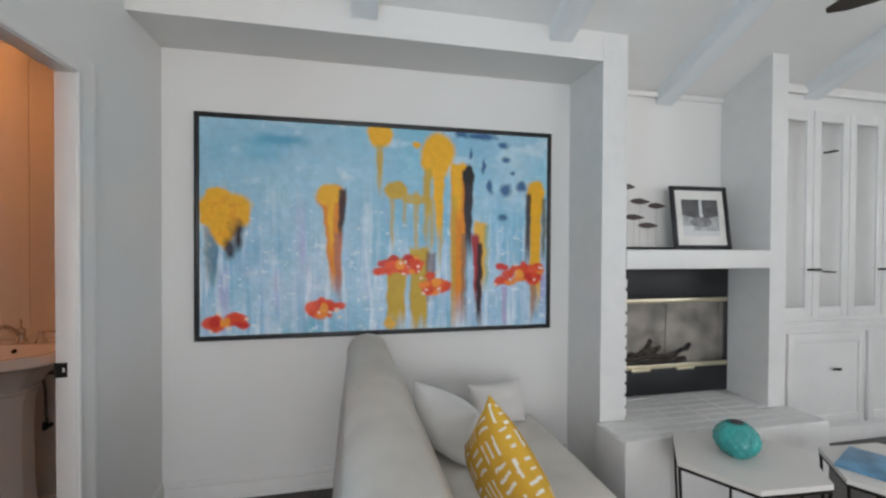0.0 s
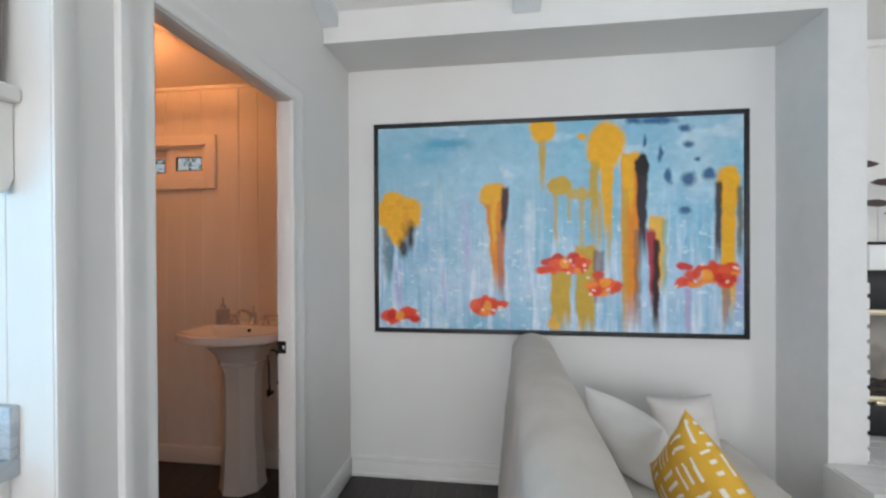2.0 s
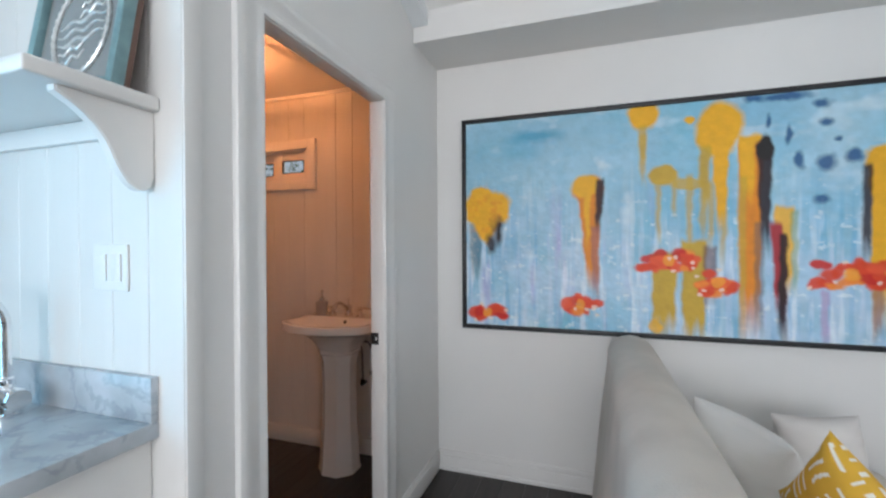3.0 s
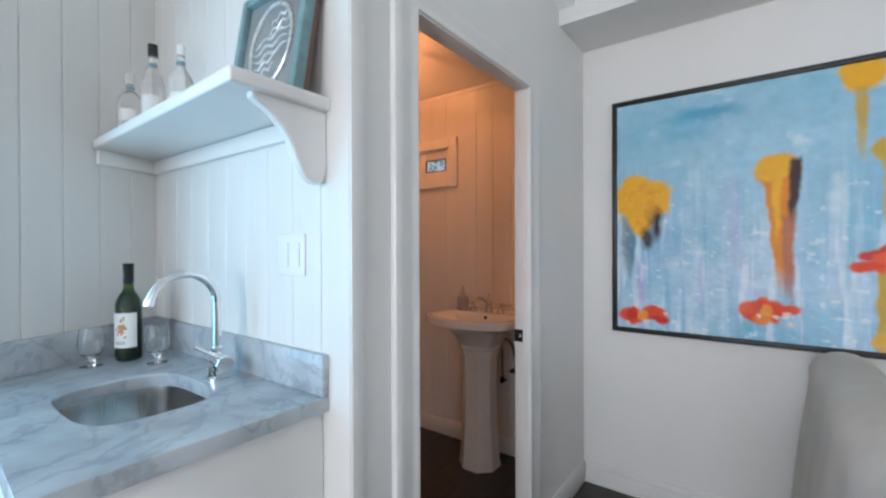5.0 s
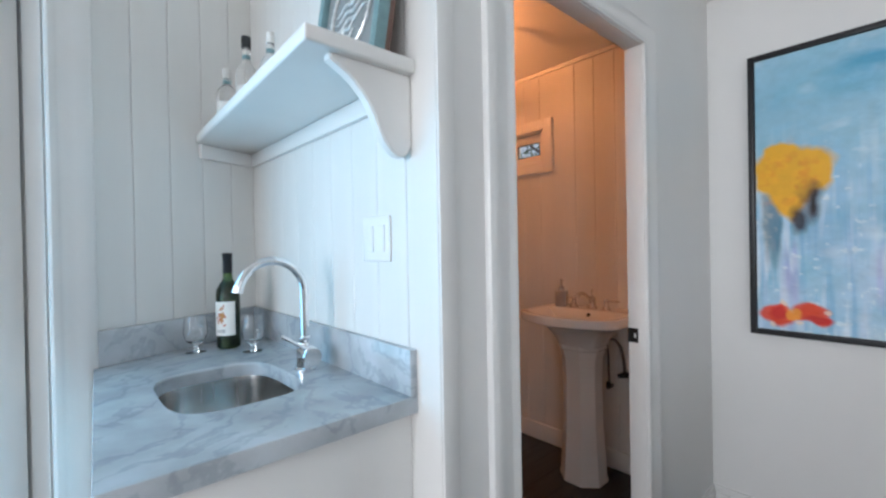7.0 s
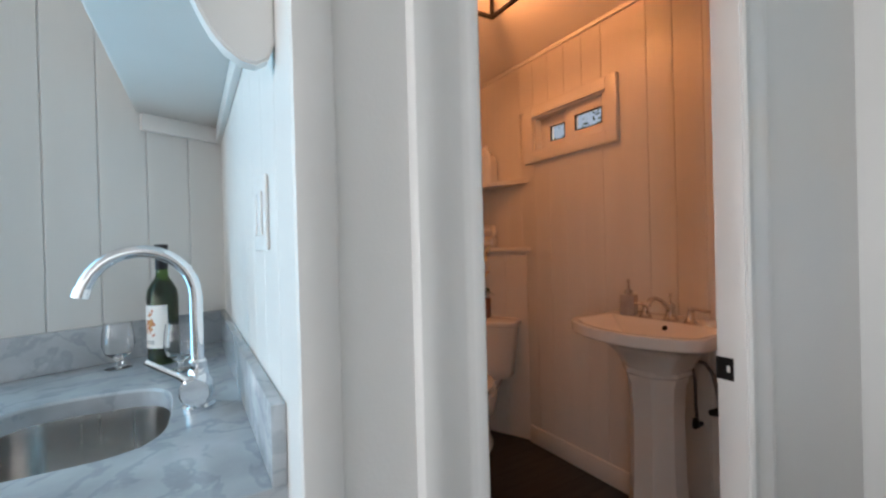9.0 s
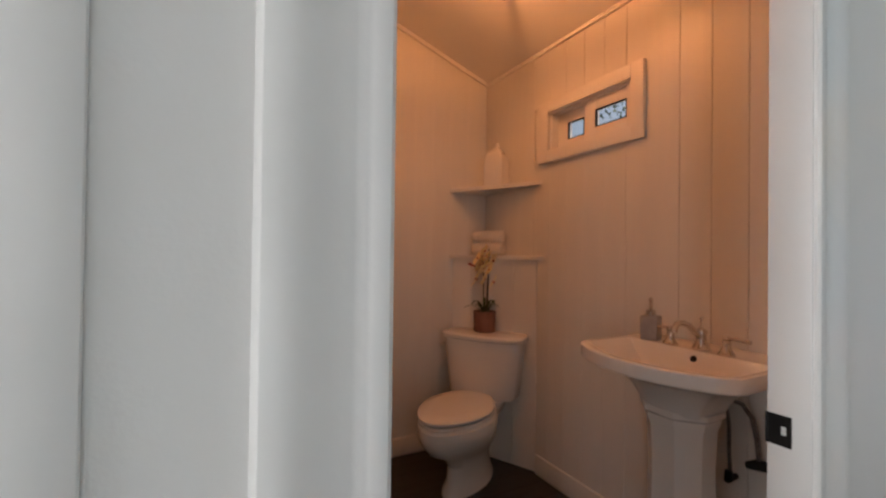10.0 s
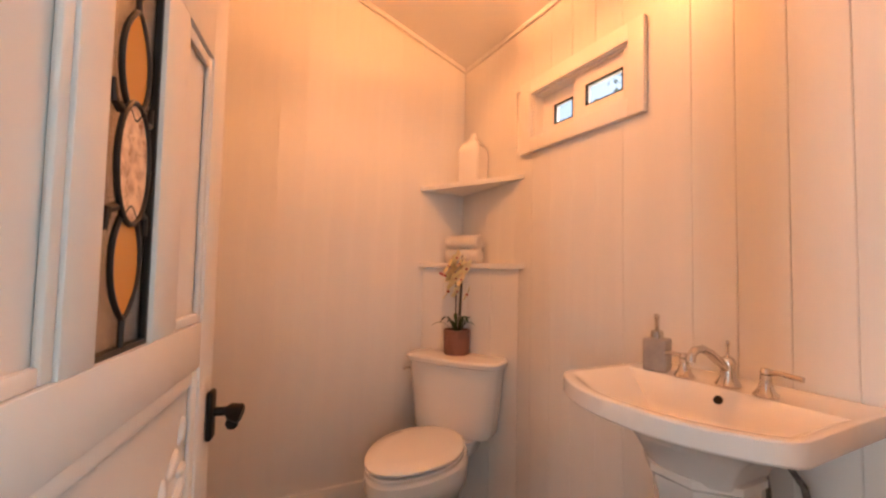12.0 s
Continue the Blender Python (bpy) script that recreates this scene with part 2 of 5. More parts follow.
# beams follow the slope
for x in (0.02, 1.05, 2.12, 3.09, 4.15, 5.2):
    bm = bmesh.new()
    for ya, yb in ((-0.325 if x < 2.3 else 0.05, -3.0), (-3.0, -6.0)):
        loft([[Vector((x + s, y, zc(y) + h)) for s, h in ((-0.065, 0.01), (0.065, 0.01), (0.065, -0.085), (-0.065, -0.085))] for y in (ya, yb)], bm)
    tagged(part("ceiling_beam", bm, BEAM), "painted timber beam along the sloped ceiling", "beam", "ceiling beams", "structure")
# dropped soffit over the niche
NX = 2.385
structure("soffit", boxes([(0.001, -0.32, 2.458, NX, 0.0545, 2.483), (0.001, -0.32, 2.4835, NX, -0.30, 2.63)]), WALL, "white soffit box above the painting", "trim")
# crown strips
structure("trim_crown", boxes([(2.56, 0.035, 2.42, 3.57, 0.0545, 2.455)]), TRIM, "thin white crown strip", "trim")

# door lining, casing and strike plate
structure("door_jamb", boxes([(-0.062, DY0 - 0.018, 0.0, 0.004, DY0, DZ), (-0.062, DY1, 0.0, 0.004, DY1 + 0.018, DZ), (-0.062, DY0 - 0.018, DZ + 0.0005, 0.004, DY1 + 0.018, DZ + 0.018)], 0.0015), TRIM, "white painted door lining", "door frame")


def casing(length):
    """Moulded casing: width along x from the inner edge, out from the wall along -y, length along z."""
    section = [(0, 0), (0, -0.009), (0.004, -0.013), (0.018, -0.0135), (0.023, -0.010), (0.030, -0.0095), (0.052, -0.0125), (0.066, -0.0165), (0.082, -0.0175), (0.090, -0.014), (0.094, -0.006), (0.094, 0)]
    return [Vector((x * 1.18, y, 0)) for x, y in section], length


def casing_frame(name, y0, y1, top, x, sign, label, head=1.0):
    """Mitred casing round an opening in a wall across x."""
    sec, _ = casing(1)
    bm = bmesh.new()
    loops = []
    for corner, (sy, sz) in (((y0, 0.0), (-1, 0)), ((y0, top), (-1, 1)), ((y1, top), (1, 1)), ((y1, 0.0), (1, 0))):
        loops.append([Vector((x - sign * p.y, corner[0] + sy * p.x, corner[1] + sz * p.x * head)) for p in sec])
    loft(loops, bm)
    return structure(name, bm, TRIM, label, "trim")


casing_frame("trim_door_casing", DY0 + 0.019, DY1 + 0.004, DZ + 0.004, 0.0, 1, "moulded white door casing", 0.70)
structure("baseboard_west", boxes([(0.0, DY1 + 0.10, 0, 0.014, 0.040, 0.10), (0.0, DY1 + 0.10, 0.1002, 0.010, 0.040, 0.118), (0.0, -1.689, 0, 0.014, DY0 - 0.10, 0.10)], 0.002), TRIM, "white baseboard by the doorway", "baseboard")
structure("baseboard_north", boxes([(0.0, 0.038, 0, NX, 0.0545, 0.085), (0.0, 0.042, 0.0853, NX, 0.0545, 0.118), (0.0, 0.028, 0, NX, 0.0378, 0.022)], 0.003), TRIM, "stepped white baseboard under the painting", "baseboard")
structure("baseboard_small_room", boxes([(-1.58, 0.045, 0, -0.06, 0.0585, 0.11), (-2.1285, -1.63, 0, -2.115, -0.22, 0.11)], 0.003), TRIM, "white baseboard of the small room", "baseboard")
structure("trim_cove", boxes([(-2.13, 0.045, 2.404, -0.06, 0.0585, 2.427)], 0.003), TRIM, "small white ceiling moulding", "trim")

structure("trim_cove_side", loft([[Vector((x, y, zp(y) + h)) for x, h in ((-2.1285, -0.026), (-2.115, -0.026), (-2.115, -0.001), (-2.1285, -0.001))] for y in (-1.63, 0.044)]), TRIM, "small white moulding along the sloped ceiling", "trim")

structure("trim_corner", boxes([(-0.0005, -1.7002, 0.0, 0.007, -1.652, 3.0)], 0.003), TRIM, "white corner board beside the bar", "trim")

# ---- fireplace wall ----
FX0, FX1, FY = 2.543, 3.566, -0.32
structure("wall_fireplace", boxes([(NX + 0.001, FY, 0.0, FX0, 0.0545, 2.62), (FX1, FY, 0.0, 3.69, 0.0545, 2.62)]), BRICK, "white painted brick chimney breast with a recess")
hearth = tagged(part("hearth", boxes([(2.36, -0.59, 0.0, 3.69, FY - 0.001, 0.40), (FX0, FY, 0.0, FX1, 0.0535, 0.405)], 0.006), BRICK), "raised white painted brick hearth", "hearth")
mantel = tagged(part("mantel_shelf", box(FX0 - 0.0, FY - 0.012, 1.275, FX1, 0.0535, 1.388, 0.006), TRIM), "thick white wooden mantel shelf", "shelf")

# ---- painting ----
PX0, PX1, PZ0, PZ1 = 0.170, 2.236, 0.884, 2.119
painting = thing("painting", "large abstract painting, yellow and red drips on blue, black frame", "painting", (PX0, 0.054, PZ0))
PW, PH = PX1 - PX0, PZ1 - PZ0
part("frame", boxes([(0, -0.045, 0, 0.022, 0, PH), (PW - 0.022, -0.045, 0, PW, 0, PH), (0.0222, -0.045, 0, PW - 0.0222, 0, 0.022), (0.0222, -0.045, PH - 0.022, PW - 0.0222, 0, PH)], 0.002), BLACK, painting, "thin black float frame")


def vnoise(u, v, fu, fv, seed, octaves=3):
    """Smooth value noise over arrays, 0 to 1."""
    total, amp, norm = np.zeros_like(u), 1.0, 0.0
    for o in range(octaves):
        rng = np.random.RandomState(seed + 17 * o)
        g = rng.rand(64, 64)
        a, b = u * fu * 2 ** o, v * fv * 2 ** o
        i, j = np.floor(a).astype(int), np.floor(b).astype(int)
        s, t = a - i, b - j
        s, t = s * s * (3 - 2 * s), t * t * (3 - 2 * t)
        q = lambda di, dj: g[(i + di) % 64, (j + dj) % 64]
        total += amp * ((q(0, 0) * (1 - s) + q(1, 0) * s) * (1 - t) + (q(0, 1) * (1 - s) + q(1, 1) * s) * t)
        norm += amp
        amp *= 0.55
    return total / norm


def colour_mesh(name, bm_verts_fn, nu, nv, colour_fn, mat, parent, label=""):
    """A grid nu by nv whose points and colours are functions of u and v."""
    u, v = np.meshgrid(np.linspace(0, 1, nu + 1), np.linspace(0, 1, nv + 1))
    pts = bm_verts_fn(u, v)
    n = nu + 1
    quads = [(j * n + i, j * n + i + 1, (j + 1) * n + i + 1, (j + 1) * n + i) for j in range(nv) for i in range(nu)]
    data = bpy.data.meshes.new(name)
    data.from_pydata(np.stack([p.ravel() for p in pts], 1).tolist(), [], quads)
    attr = data.color_attributes.new("paint", "FLOAT_COLOR", "POINT")
    rgb = colour_fn(u, v).reshape(-1, 3)
    attr.data.foreach_set("color", np.concatenate([rgb, np.ones((len(rgb), 1))], 1).astype(np.float32).ravel())
    data.materials.append(mat)
    data.polygons.foreach_set("use_smooth", [True] * len(data.polygons))
    ob = new(name, data)
    ob.parent = parent
    return tagged(ob, label) if label else ob


def canvas_colours(u, v):
    U, V = u * 628, v * 364          # picture units
    wx = (vnoise(u, v, 30, 18, 3) - 0.5) * 13
    wy = (vnoise(u, v, 34, 20, 5) - 0.5) * 11
    X, Y = U + wx, V + wy
    streak = vnoise(u, v, 70, 3.0, 11)
    wide = vnoise(u, v, 7, 4, 13)
    dab = vnoise(u, v, 26, 22, 15)
    out = np.empty(u.shape + (3,))
    out[:] = (0.30, 0.50, 0.62)

    def lay(mask, colour):
        mask = np.clip(mask, 0, 1)[..., None]
        out[:] = out * (1 - mask) + np.array(colour) * mask

    step = lambda a, lo, hi: np.clip((a - lo) / (hi - lo), 0, 1)

    def oval(cx, cy, rx, ry, soft=0.22):
        return step(1 - np.sqrt(((X - cx) / rx) ** 2 + ((Y - cy) / ry) ** 2), -soft * 0.3, soft)

    def drip(cx, w, y0, y1, taper=0.5, soft=3.0, sway=0.0, ragged=0.45):
        t = np.clip((Y - y0) / (y1 - y0), 0, 1)
        half = w * (1 - taper * t) / 2
        line = np.abs(U + wx * 0.5 - cx - sway * t) - half
        fade = step(Y, y0 - 3, y0 + 4) * (1 - step(V + ragged * 120 * (streak - 0.5), y0 + (y1 - y0) * 0.72, y1))
        return step(-line, -soft, soft * 0.4) * fade

    # sky-blue ground: soft clouds above, streaks of white, lavender and cyan below
    lay(step(wide, 0.45, 0.75) * 0.75, (0.36, 0.56, 0.69))
    lay(step(dab, 0.5, 0.8) * 0.5, (0.24, 0.47, 0.62))
    lay(step(vnoise(u, v, 5, 6, 41), 0.55, 0.8) * 0.6, (0.17, 0.42, 0.58))
    low = step(v, 0.30, 0.62)
    lay(step(streak, 0.52, 0.78) * low * 0.75, (0.55, 0.63, 0.74))
    lay(step(vnoise(u, v, 90, 2.2, 21), 0.56, 0.78) * low * 0.8, (0.16, 0.40, 0.60))
    lay(step(vnoise(u, v, 34, 2.5, 25), 0.60, 0.80) * low * 0.75, (0.40, 0.34, 0.62))
    lay(step(vnoise(u, v, 16, 14, 29), 0.62, 0.85) * 0.6, (0.66, 0.74, 0.78))
    lay(step(vnoise(u, v, 9, 3, 33), 0.60, 0.85) * low * 0.5, (0.08, 0.30, 0.52))
    lay(step(vnoise(u, v, 40, 3, 27), 0.62, 0.85) * step(v, 0.2, 0.5) * 0.55, (0.72, 0.77, 0.78))
    lay(oval(30, 50, 60, 50, 0.95) * 0.25, (0.12, 0.36, 0.50))
    lay(oval(125, 33, 52, 12, 0.6) * 0.75, (0.05, 0.27, 0.45))
    lay(oval(100, 55, 40, 22, 0.7) * 0.45, (0.12, 0.38, 0.55))
    lay(oval(20, 240, 16, 60, 0.8) * 0.8, (0.06, 0.33, 0.52))
    lay(step(vnoise(u, v, 7, 4, 43), 0.48, 0.85) * 0.5, (0.14, 0.44, 0.58))
    lay(oval(555, 70, 55, 80, 0.8) * 0.5, (0.42, 0.60, 0.68))
    lay(oval(540, 170, 40, 60, 0.8) * 0.5, (0.14, 0.42, 0.60))
    for cx, cy, rx, ry in ((450, 4, 12, 6), (490, 6, 34, 7), (538, 18, 13, 7), (540, 45, 10, 7), (553, 70, 5, 4), (495, 60, 4, 17), (511, 100, 6, 14), (541, 104, 13, 13), (574, 98, 11, 10), (536, 158, 11, 8), (470, 40, 4, 10)):
        lay(oval(cx, cy, rx * 1.05, ry * 1.05, 0.5) * 0.9, (0.035, 0.10, 0.24))
    # pale lavender veil over the lower half, dabs of white
    veil = step(vnoise(u, v, 9, 5, 91), 0.35, 0.7) * step(v, 0.35, 0.6)
    lay(veil * 0.45, (0.52, 0.62, 0.77))
    lay(step(vnoise(u, v, 55, 4, 93), 0.60, 0.75) * step(v, 0.42, 0.65) * 0.6, (0.74, 0.78, 0.84))
    lay(step(vnoise(u, v, 60, 48, 95), 0.68, 0.80) * step(v, 0.3, 0.5) * 0.55, (0.78, 0.82, 0.84))
    # pale drips
    yel, org, gold = (0.76, 0.40, 0.015), (0.68, 0.24, 0.03), (0.52, 0.34, 0.06)
    dark, red = (0.035, 0.022, 0.025), (0.66, 0.075, 0.035)
    for cx, y0, y1, w in ((300, 45, 130, 9), (322, 125, 230, 7), (345, 120, 190, 6), (366, 110, 240, 9), (395, 120, 250, 8), (412, 80, 260, 10), (385, 80, 210, 12)):
        lay(drip(cx, w, y0, y1, 0.5) * 0.7, gold)
    # the hanging blobs
    lay(drip(17, 22, 180, 290, 0.4) * 0.55, (0.10, 0.11, 0.12))
    lay(step(78 - np.abs(X - 36) * 1.0 - np.clip(Y - 160, 0, 200) * 0.62, 36, 44) * step(Y, 150, 156) * (1 - step(Y, 232, 244)), yel)
    lay(oval(38, 148, 47, 28), yel)
    lay(oval(60, 158, 22, 24), yel)
    lay(oval(12, 156, 17, 26), yel)
    lay(oval(26, 126, 20, 14), yel)
    lay(step(vnoise(u, v, 50, 30, 49), 0.55, 0.7) * oval(40, 160, 44, 50, 0.6) * 0.5, org)
    lay(oval(56, 195, 13, 30, 0.5) * step(X, 42, 60), dark)
    lay(oval(44, 218, 10, 20, 0.5) * 0.9, dark)
    lay(oval(214, 128, 27, 24), org)
    lay(drip(216, 37, 126, 300, 0.62, sway=6), org)
    lay(oval(208, 122, 26, 19), yel)
    lay(drip(213, 10, 118, 230, 0.6), yel)
    lay(drip(234, 13, 114, 200, 0.5, sway=-4) * 0.95, dark)
    lay(drip(226, 12, 190, 320, 0.4) * 0.6, (0.30, 0.12, 0.14))
    lay(oval(300, 10, 24, 30), yel)
    lay(drip(300, 12, 30, 100, 0.7) * 0.8, gold)
    lay(oval(365, 27, 8, 8), yel)
    lay(oval(408, 40, 35, 37), yel)
    lay(oval(404, 60, 26, 32), yel)
    lay(drip(409, 18, 80, 200, 0.4), yel)
    lay(drip(388, 14, 70, 160, 0.4) * 0.9, gold)
    lay(oval(330, 112, 21, 17), gold)
    lay(oval(365, 125, 28, 10) * 0.85, gold)
    lay(oval(448, 78, 18, 22), yel)
    lay(drip(447, 30, 70, 372, 0.25), org)
    lay(drip(443, 20, 58, 170, 0.2), yel)
    lay(drip(437, 9, 120, 365, 0.3) * 0.7, gold)
    lay(oval(467, 78, 12, 20) , dark)
    lay(drip(466, 18, 70, 240, 0.5) * 0.95, dark)
    lay(drip(459, 12, 190, 372, 0.3) * 0.55, (0.10, 0.10, 0.11))
    lay(drip(490, 22, 165, 300, 0.2) * 0.9, yel)
    lay(drip(480, 15, 190, 330, 0.3, sway=8), (0.36, 0.05, 0.06))
    lay(drip(489, 9, 205, 372, 0.1) * 0.95, dark)
    lay(drip(503, 8, 170, 300, 0.4) * 0.6, (0.22, 0.30, 0.12))
    lay(oval(604, 108, 21, 24), yel)
    lay(oval(604, 126, 18, 34), yel)
    lay(drip(604, 23, 125, 345, 0.25), yel)
    lay(drip(588, 10, 110, 265, 0.3) * 0.9, dark)
    lay(drip(622, 8, 120, 250, 0.3) * 0.8, (0.12, 0.10, 0.05))
    # golden falls under the clusters
    lay(drip(330, 34, 235, 374, 0.1), gold)
    lay(drip(372, 36, 215, 374, 0.25), gold)
    lay(drip(395, 18, 225, 330, 0.4) * 0.7, (0.16, 0.08, 0.08))
    lay(drip(540, 9, 290, 372, 0.3) * 0.5, (0.45, 0.20, 0.45))
    lay(drip(600, 12, 280, 360, 0.3) * 0.7, (0.30, 0.14, 0.10))
    lay(oval(318, 352, 10, 14) * 0.8, yel)
    # red flower clusters
    rng = random.Random(4)
    for x0, x1, y0, y1, k in ((8, 74, 328, 356, 15), (168, 238, 304, 340, 15), (290, 380, 228, 266, 20), (370, 436, 258, 304, 18), (522, 622, 240, 290, 24)):
        for _ in range(k):
            cx, cy = rng.uniform(x0 + 6, x1 - 6), rng.uniform(y0 + 6, y1 - 6)
            c = rng.choice((red, red, red, (0.74, 0.11, 0.05), (0.55, 0.04, 0.03), (0.78, 0.24, 0.05)))
            lay(oval(cx, cy, rng.uniform(8, 15), rng.uniform(6, 11), 0.3) * 0.95, c)
        lay(oval((x0 + x1) / 2, (y0 + y1) / 2, 10, 8) * 0.7, (0.80, 0.36, 0.05))
        for _ in range(5):
            lay(oval(rng.uniform(x0, x1), rng.uniform(y0, y1), 4, 3) * 0.8, (0.78, 0.62, 0.52))
    out = (out - 0.35) * 1.14 + 0.36
    out *= (0.90 + 0.20 * vnoise(u, v, 60, 42, 31))[..., None]
    return np.clip(out, 0, 1)


CANVAS = painted("oil_paint", 0.5, 0.14, 70)
CW, CH = PW - 0.052, PH - 0.052
colour_mesh("canvas", lambda u, v: (0.026 + u * CW, -0.036 - 0.0025 * vnoise(u, v, 90, 60, 51), 0.026 + (1 - v) * CH), 420, 250, canvas_colours, CANVAS, painting, "blue canvas with yellow and red drips")
part("backing", box(0.023, -0.030, 0.023, PW - 0.023, -0.002, PH - 0.023), BLACK, painting)

# ---- sofa ----
sofa = thing("sofa", "beige linen sofa with a tall rounded back", "sofa", (0, 0, 0))


def back_section(y, grow):
    pts = [(0.90 - grow, 0.12), (0.94 - grow, 0.55), (0.972 - grow, 0.80)]
    pts += [(1.078 + (0.106 + grow) * math.cos(radians(a)), 0.845 + (0.088 + grow) * math.sin(radians(a))) for a in (170, 150, 130, 110, 90, 70, 50, 30, 10)]
    pts += [(1.225 + grow, 0.77), (1.300 + grow, 0.62), (1.365 + grow, 0.46), (1.385 + grow, 0.30), (1.38 + grow, 0.12)]
    return [Vector((x, y, z)) for x, z in pts]


part("backrest", loft([back_section(y, g) for y, g in ((-0.135, -0.03), (-0.14, -0.014), (-0.155, -0.004), (-0.19, 0.0), (-0.8, 0.004), (-1.4, 0.006), (-1.95, 0.0), (-2.0, -0.01), (-2.02, -0.04))]), LINEN, sofa)
part("base", box(1.10, -2.0, 0.09, 1.97, -0.18, 0.30, 0.03, 3), LINEN, sofa)


def cushion(x0, y0, z0, x1, y1, z1, puff=0.02, n=14):
    """A boxed seat cushion with a domed top."""
    bm = box(x0, y0, z0, x1, y1, z1, 0.035, 3)
    bmesh.ops.subdivide_edges(bm, edges=[e for e in bm.edges if e.calc_length() > 0.2], cuts=6, use_grid_fill=True)
    for v in bm.verts:
        a, b = (v.co.x - x0) / (x1 - x0), (v.co.y - y0) / (y1 - y0)
        if v.co.z > (z0 + z1) / 2:
            v.co.z += puff * 4 * a * (1 - a) * (0.5 + 2 * b * (1 - b)) + 0.004 * noise.noise(v.co * 9)
    return bm


part("seat_cushion", cushion(1.33, -1.06, 0.30, 2.02, -0.19, 0.44), LINEN, sofa)
part("seat_cushion", cushion(1.33, -1.99, 0.30, 2.02, -1.08, 0.44), LINEN, sofa)
for x, y in ((1.05, -0.25), (1.05, -1.9), (1.9, -0.25), (1.9, -1.9)):
    part("leg", lathe([(0.018, 0), (0.026, 0.09)], 12, m=Matrix.Translation((x, y, 0))), IRON, sofa)


def pillow_points(w, h, d):
    def fn(u, v):
        a, b = u * 2, v
        side = np.where(a <= 1, 1.0, -1.0)
        s = np.where(a <= 1, a, 2 - a)
        px, pz = s * 2 - 1, b * 2 - 1
        pinch = 1 - 0.10 * (1 - np.abs(px) ** 2) * np.abs(pz) ** 3
        pinch2 = 1 - 0.10 * (1 - np.abs(pz) ** 2) * np.abs(px) ** 3
        puff = (np.clip(1 - np.abs(px) ** 2.4, 0, 1) * np.clip(1 - np.abs(pz) ** 2.4, 0, 1)) ** 0.55
        return px * w / 2 * pinch2, side * -(d / 2) * puff, pz * h / 2 * pinch + h / 2
    return fn


def dash_colours(u, v):
    a, b = (u * 2 % 1) * 4.3 + 0.25 * (vnoise(u, v, 5, 5, 61) - 0.5), v * 4.3 + 0.25 * (vnoise(u, v, 5, 5, 62) - 0.5)
    i, j = np.floor(a), np.floor(b)
    along = np.where((i + j) % 2 == 0, a - i, b - j)
    across = np.where((i + j) % 2 == 0, b - j, a - i)
    bar = (np.abs(across * 3 % 1 - 0.5) < 0.15) & (along > 0.10 + 0.22 * vnoise(u, v, 9, 9, 65)) & (along < 0.92 - 0.15 * vnoise(u, v, 11, 7, 66))
    out = np.empty(u.shape + (3,))
    out[:] = (0.62, 0.36, 0.035)
    out *= (0.86 + 0.28 * vnoise(u, v, 9, 9, 64))[..., None]
    out[bar] = (0.76, 0.74, 0.68)
    return out


CLOTH = painted("printed_cotton", 0.9, 0.2, 240)
plain = lambda c: (lambda u, v: np.ones(u.shape + (3,)) * np.array(c) * (0.93 + 0.12 * vnoise(u, v, 7, 7, 71))[..., None])
PILLOWS = ((0.38, 0.38, 0.16, dash_colours, "mustard yellow cushion with white dashes on the sofa", (1.47, -1.08, 0.53), (14, 40, -66)),
           (0.40, 0.33, 0.20, plain((0.78, 0.77, 0.75)), "white cotton cushion leaning on the sofa back", (1.47, -0.60, 0.45), (22, 6, -58)),
           (0.34, 0.24, 0.16, plain((0.66, 0.63, 0.60)), "pale grey cushion at the sofa's end", (1.77, -0.36, 0.445), (-14, 0, 14)))
for w, h, d, fn, label, at, turn in PILLOWS:
    e = thing("cushion", label, "cushion", at, group="cushions on the sofa")
    e.matrix_world = pose(*at, *turn)
    colour_mesh("cover", pillow_points(w, h, d), 240, 120, fn, CLOTH, e)

# ---- fireplace ----
fireplace = thing("fireplace_insert", "black metal fireplace insert with brass trim and glass doors", "fireplace", (0, 0, 0))
FB = -0.022
part("surround", boxes([(FX0 + 0.004, FB, 0.412, FX1 - 0.004, FB + 0.02, 0.60), (FX0 + 0.004, FB, 1.045, FX1 - 0.004, FB + 0.02, 1.273), (FX0 + 0.004, FB, 0.6002, FX0 + 0.03, FB + 0.02, 1.0448), (FX1 - 0.03, FB, 0.6002, FX1 - 0.004, FB + 0.02, 1.0448)], 0.002), BLACK, fireplace)
BRASS = material("brass", (0.78, 0.70, 0.52), 0.32, 1.0, vary=0.08, bump=0.02)
for z in (0.605, 1.045):
    part("brass_bar", box(FX0 + 0.02, FB - 0.014, z - 0.016, FX1 - 0.02, FB - 0.001, z + 0.014, 0.004), BRASS, fireplace, "polished brass bar")
for x in (2.86, 3.20):
    part("handle", box(x - 0.07, FB - 0.03, 0.578, x + 0.07, FB - 0.0145, 0.597, 0.004), BRASS, fireplace, "brass pull")
SMOKE = glass("smoked_glass", (0.80, 0.78, 0.75), 0.02)
for x0, x1 in ((FX0 + 0.032, 3.062), (3.066, FX1 - 0.032)):
    ob = part("glass_door", box(x0, FB + 0.004, 0.617, x1, FB + 0.009, 1.028), SMOKE, fireplace, "smoked glass door")
    ob.visible_shadow = False
